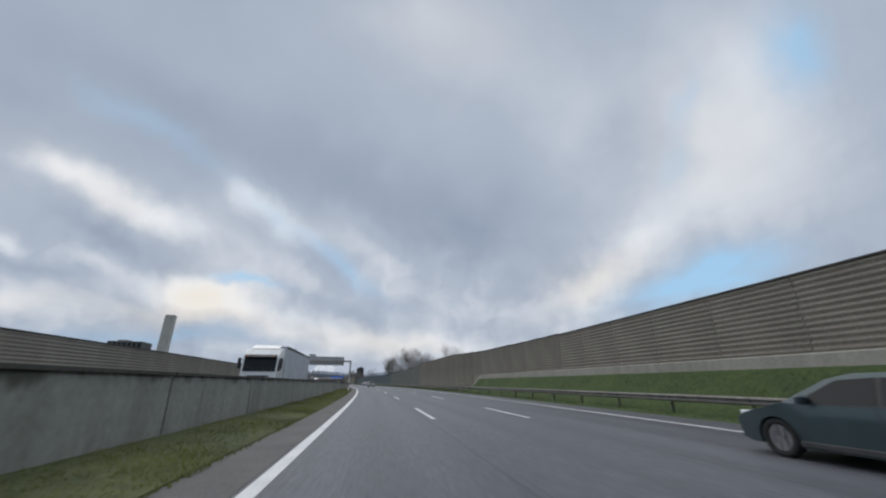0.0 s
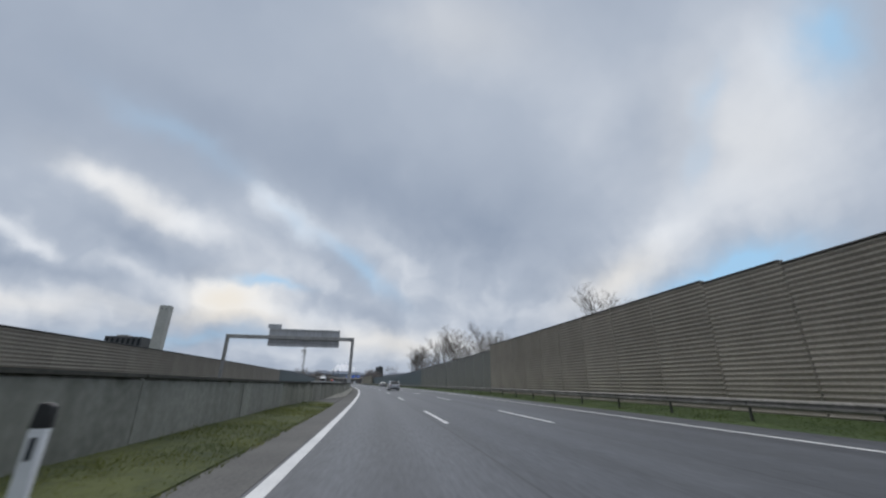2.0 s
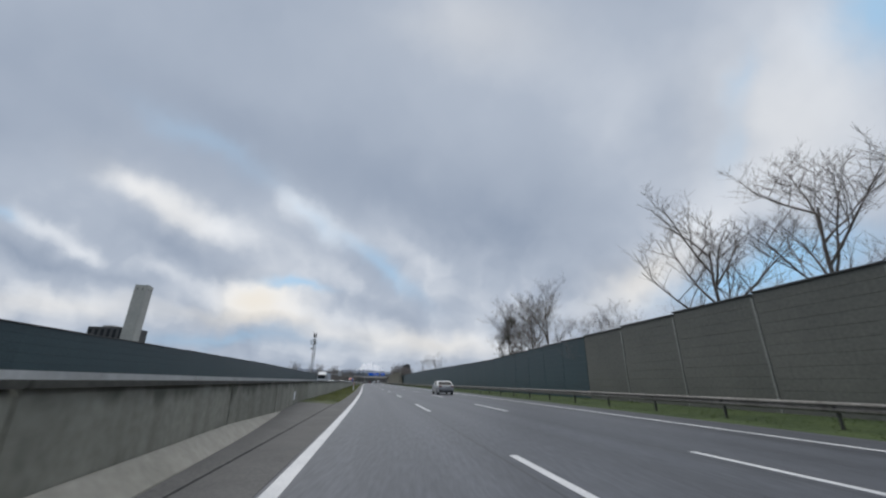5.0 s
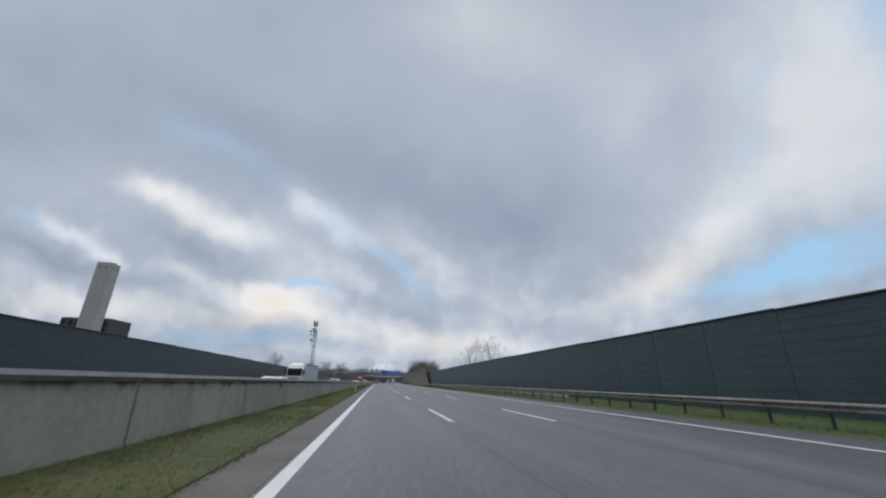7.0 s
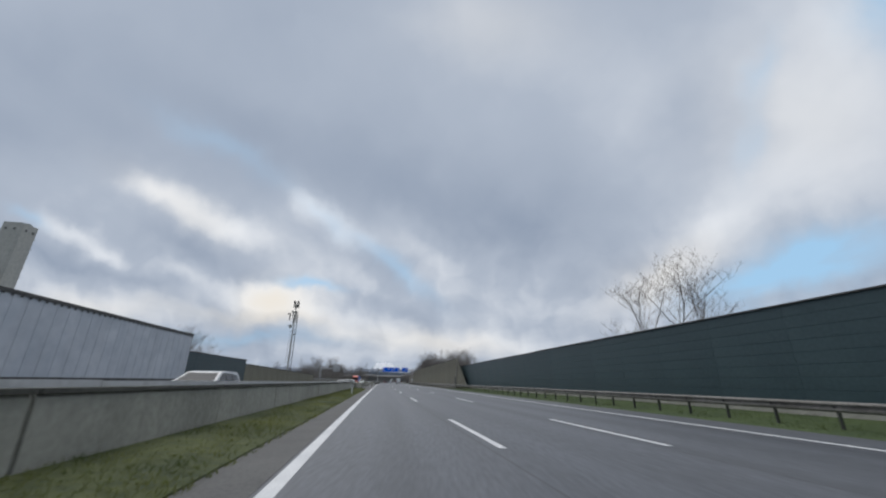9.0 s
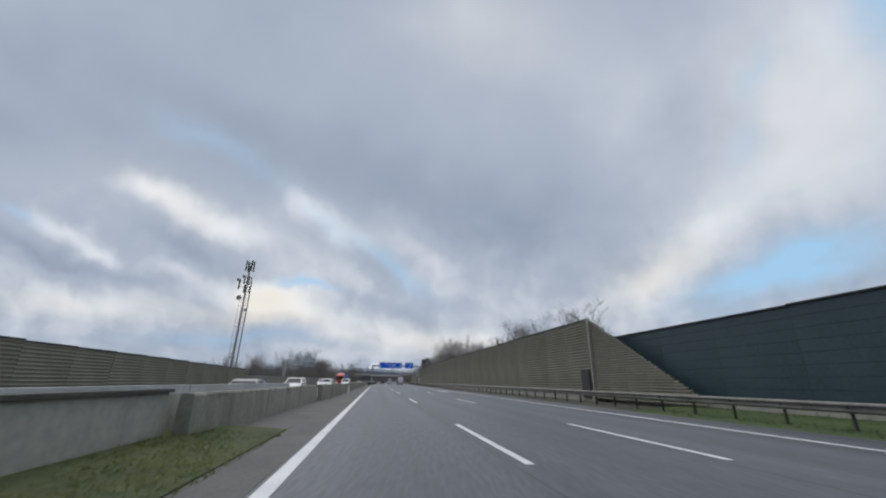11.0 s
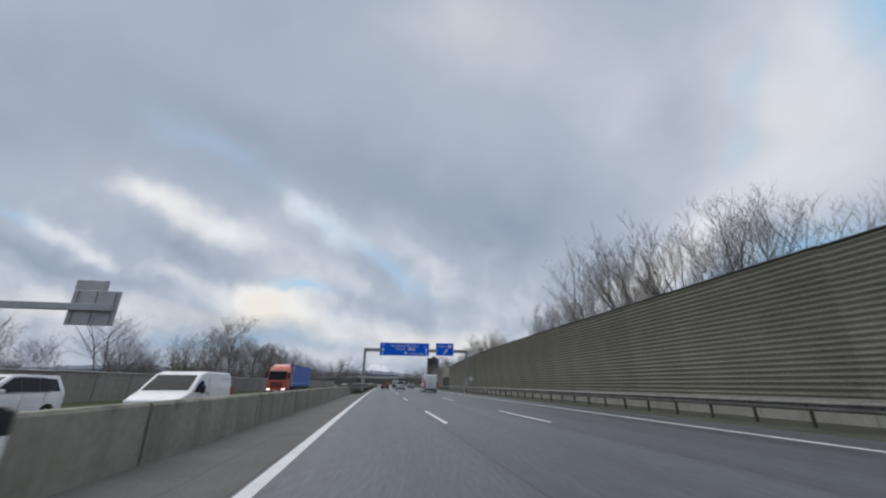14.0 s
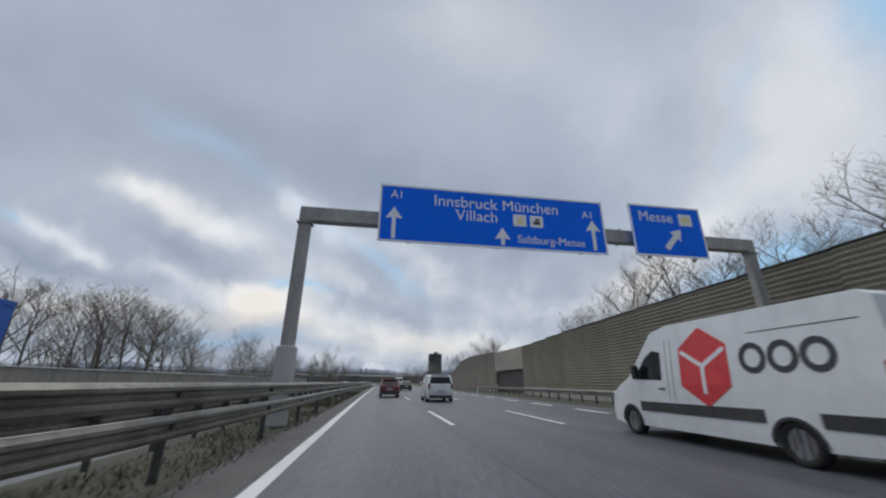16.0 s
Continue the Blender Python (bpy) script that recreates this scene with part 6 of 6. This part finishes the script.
# on our side
box_van("white panel van with red emblem and dark marks", at(455.13, 9.30, 0), PAINT_WHITE, livery=True)
car("silver estate car with roof rails in the second lane", at(126.0, 6.15, 0), PAINT_PEARL, 4.62, 1.86, 1.60, "suv", name="estate_car")
car("slate-green saloon overtaken beside the guardrail lane", at(5.0, 10.0, 0), PAINT_TEAL, 4.75, 1.86, 1.44, "sedan", name="saloon_car")
car("silver saloon passed in the third lane", at(183.2, 9.35, 0), PAINT_SILVER, 4.6, 1.82, 1.45, "sedan", name="saloon_car")
car("dark red hatchback ahead in the fast lane", at(484.7, 2.45, 0), PAINT_RED, 4.2, 1.78, 1.52, "suv", name="hatchback")
car("white people carrier ahead in the second lane", at(476.9, 5.72, 0), PAINT_WHITE, 4.6, 1.9, 1.80, "mpv", name="people_carrier")
car("dark saloon far ahead in the second lane", at(512, 5.6, 0), PAINT_BLACK, 4.5, 1.8, 1.46, "sedan", name="saloon_car")
car("silver car far ahead in the third lane", at(503, 9.6, 0), PAINT_SILVER, 4.4, 1.8, 1.5, "suv", name="hatchback")
box_van("white panel van far ahead", at(548, 5.8, 0), PAINT_WHITE, 5.9, 2.0, 2.5, name="panel_van", rear_glass=True)
car("grey car far ahead in the fast lane", at(560, 2.2, 0), PAINT_GREY, 4.4, 1.8, 1.5, "suv", name="hatchback")
car("white car far ahead in the third lane", at(590, 9.5, 0), PAINT_WHITE, 4.4, 1.8, 1.5, "mpv", name="people_carrier")
# on the opposite side, driving towards us
truck("white lorry with a pale grey curtain-sided trailer", at(46.6, -6.65, 0.05, 180), PAINT_WHITE, TARP)
truck("white lorry with a pale grey trailer in the outer lane", at(277.0, -12.0, 0, 180), PAINT_WHITE, TARP)
truck("orange-red lorry with a blue curtain-sided trailer", at(461.8, -11.65, opp(460), 180), PAINT_ORANGE, TARPBLUE)
box_van("white panel van driving the other way", at(392.4, -8.9, opp(391), 180), PAINT_WHITE, 5.2, 1.95, 1.9, name="panel_van")
box_van("white panel van driving the other way in the near lane", at(409.8, -6.5, opp(410), 180), PAINT_WHITE, 5.2, 1.95, 2.0, name="panel_van")
for label, s, l, mat, kind, h in [("silver-grey car driving the other way", 270.0, -6.6, PAINT_SILVER, "mpv", 1.6), 
                                  ("white car driving the other way", 226.0, -6.6, PAINT_WHITE, "suv", 1.5), ("grey car driving the other way", 333.0, -6.6, PAINT_GREY, "sedan", 1.45),
                                  ("white van-like car driving the other way", 408.0, -12.0, PAINT_WHITE, "mpv", 1.8), ("white car driving the other way", 353.0, -7.6, PAINT_WHITE, "mpv", 1.75),
                                  ("black car driving the other way", 498.0, -6.3, PAINT_BLACK, "suv", 1.5), ("silver car driving the other way", 520.0, -10.2, PAINT_SILVER, "sedan", 1.45),
                                  ("white car driving the other way", 548.0, -6.3, PAINT_WHITE, "suv", 1.5), ("dark car driving the other way", 575.0, -10.2, PAINT_GREY, "mpv", 1.7),
                                  ("white car driving the other way", 600.0, -6.3, PAINT_WHITE, "mpv", 1.7), ("pale car driving the other way", 640.0, -10.2, PAINT_SILVER, "sedan", 1.45)]:
    car(label, at(s, l, opp(s), 180), mat, 4.4, 1.8, h, kind, False)


# ---- small things along the road ----
def delineator(s, l, cap=BLACK, label="white plastic marker post with a black cap"):
    t = thing("marker_post", label, "marker post", at(s, l, 0.05), group="marker posts")
    bm = bmesh.new()
    prism(bm, [(-0.06, -0.1), (0.06, -0.1), (0.06, 0.86), (0.04, 0.90), (-0.05, 0.90), (-0.06, 0.86)], -0.03, 0.03, "y")
    soften(part("post", bm, WHITE, t), 0.012, 2)
    bm = bmesh.new()
    prism(bm, [(-0.066, 0.84), (0.066, 0.84), (0.06, 1.0), (0.02, 1.03), (-0.05, 1.03)], -0.036, 0.036, "y")
    soften(part("cap", bm, cap, t), 0.012, 2)
    bm = bmesh.new()
    box(bm, 0, -0.034, 0.70, 0.045, 0.012, 0.16, 0.004)
    part("reflector", bm, BARS if cap is BLACK else ORANGE, t)


for s, l in ((59.25, -1.1), (243.6, -1.2), (290, -1.3), (342.3, -1.04), (394.8, -1.1)):
    delineator(s, l)
delineator(196.6, -1.0, ORANGE, "white plastic marker post with an orange cap")
for s in (452, 500):
    delineator(s, 14.6, ORANGE, "white plastic marker post beside the guardrail")

# small reflectors on the median wall
for s in (98, 116, 134, 152):
    t = thing("wall_reflector", "small white reflector plate on the concrete wall", "reflector", at(s, -1.28, 0.80), group="wall reflectors")
    bm = bmesh.new()
    box(bm, 0.02, 0, 0, 0.03, 0.10, 0.26, 0.005)
    part("plate", bm, WHITE, t)
    bm = bmesh.new()
    box(bm, 0.0, 0, 0, 0.03, 0.05, 0.05)
    part("bracket", bm, DARKPOST, t)

# small sign by the right-hand rail
t = thing("roadside_sign", "small white sign on a thin post by the guardrail", "road sign", at(455, 16.3, 0))
bm = bmesh.new()
tube(bm, (0, 0, 0), (0, 0, 2.4), 0.035, 0.035, 8)
part("post", bm, ZINC, t)
bm = bmesh.new()
box(bm, 0, -0.05, 2.1, 0.5, 0.02, 0.6, 0.008)
part("plate", bm, WHITE, t)

# pale hall and houses past the left-hand trees
def house(s, l, w, d, h, turn, label, wall=PLASTER, pitched=True):
    t = thing("house" if pitched else "hall", label, "house" if pitched else "industrial hall", at(s, l, -0.35, turn))
    bm = bmesh.new()
    box(bm, 0, 0, h / 2, w, d, h, 0.05)
    part("wall", bm, wall, t)
    bm = bmesh.new()
    if pitched:
        prism(bm, [(-w / 2 - 0.5, h - 0.1), (0, h + w * 0.32), (w / 2 + 0.5, h - 0.1), (w / 2 + 0.5, h + 0.12), (0, h + w * 0.32 + 0.25), (-w / 2 - 0.5, h + 0.12)], -d / 2 - 0.5, d / 2 + 0.5, "y")
    else:
        box(bm, 0, 0, h + 0.2, w + 0.5, d + 0.5, 0.4, 0.05)
    part("roof", bm, ROOF if pitched else GANTRY, t)
    n = max(2, int(w / 3))
    for i in range(n):
        for k in range(max(1, int(h / 3))):
            bm = bmesh.new()
            box(bm, -w / 2 + (i + 0.5) * w / n, -d / 2 - 0.02, 1.6 + 2.9 * k, 1.2, 0.1, 1.3)
            part("window", bm, GLASS, t)


house(428, -78, 46, 22, 6.0, 0, "long pale industrial hall behind the trees", STEELHALL, False)

# evergreen bush behind the low wall
rnd = random.Random(8)
t = thing("bush", "dense dark green bush behind the roadside wall", "bush", at(446, -23.5, -0.3))
bm = bmesh.new()
for k in range(5):
    tube(bm, (0, 0, 0), (rnd.uniform(-2.4, 2.4), rnd.uniform(-1.2, 1.2), rnd.uniform(1.8, 3.0)), 0.06, 0.02, 5)
part("stem", bm, BARK, t)
bm = bmesh.new()
for k in range(4200):
    u, v = rnd.uniform(0, 2 * math.pi), rnd.uniform(-0.2, 1)
    r = rnd.random() ** 0.35 * (1 + 0.25 * math.sin(3 * u))
    c = Vector((3.4 * r * math.cos(u) * math.sqrt(1 - v * v), 1.8 * r * math.sin(u) * math.sqrt(1 - v * v), 0.6 + 2.9 * r * max(0, v)))
    a = Vector((rnd.uniform(-1, 1), rnd.uniform(-1, 1), rnd.uniform(-1, 1))).normalized() * 0.10
    b = a.orthogonal().normalized() * 0.07
    bm.faces.new([bm.verts.new(c + a), bm.verts.new(c + b), bm.verts.new(c - a), bm.verts.new(c - b)])
part("foliage", bm, material("bush_leaves", (0.035, 0.06, 0.015), (0.09, 0.13, 0.035), 0.7, 3, 0.5, 0), t)


# ---- grass ----
def grass(name, s0, s1, l0, l1, density, tall, ground_z, mat, label, seed):
    g = np.random.default_rng(seed)
    n = int((s1 - s0) * (l1 - l0) * density)
    verts, faces = [], []
    for i in range(n):
        s, l = g.uniform(s0, s1), g.uniform(l0, l1)
        clump = 0.45 + 0.9 * max(0.0, noise.noise(Vector((s * 0.35, l * 0.9, seed))) + 0.35)
        h = tall * clump * g.uniform(0.5, 1.3)
        p = road(s, l, ground_z(s, l) - 0.02)
        a = g.uniform(0, 6.28)
        w = g.uniform(0.006, 0.016)
        lean = h * g.uniform(0.6, 1.5)
        k = len(verts)
        verts += [(p.x + w * math.cos(a), p.y + w * math.sin(a), p.z), (p.x - w * math.cos(a), p.y - w * math.sin(a), p.z), (p.x + lean * math.sin(a), p.y - lean * math.cos(a), p.z + h)]
        faces.append((k, k + 1, k + 2))
    me = bpy.data.meshes.new(name)
    me.from_pydata(verts, [], faces)
    return tagged(part(name, me, mat), label, "grass", kind="stuff")


def on_profile(prof):
    def f(s, l):
        p = prof(s)
        return float(np.interp(l, [q[0] for q in p[1:-1]], [q[1] for q in p[1:-1]]))
    return f


grass("grass_median", -4, 80, -2.9, -0.80, 260, 0.10, on_profile(median), GRASS, "uneven grass at the foot of the median wall", 1)
grass("grass_median_far", 164, 317, -2.9, -0.80, 230, 0.095, on_profile(median), GRASS, "uneven grass at the foot of the median wall", 2)
grass("grass_bank", -10, 110, 14.0, 17.6, 60, 0.14, on_profile(bank), BANKGRASS, "green grass on the bank behind the rail", 3)
grass("grass_verge", 110, 326, 14.0, 18.4, 26, 0.14, on_profile(bank), BANKGRASS, "green grass on the verge behind the rail", 4)
# blades below the rails take the colour with shade painted in
grass("grass_under_rail", 443, 500, -2.6, -0.75, 140, 0.16, lambda s, l: 0.0, RANK_SHADED, "rank grass under the median guardrail, shade put into its dark colour", 6)
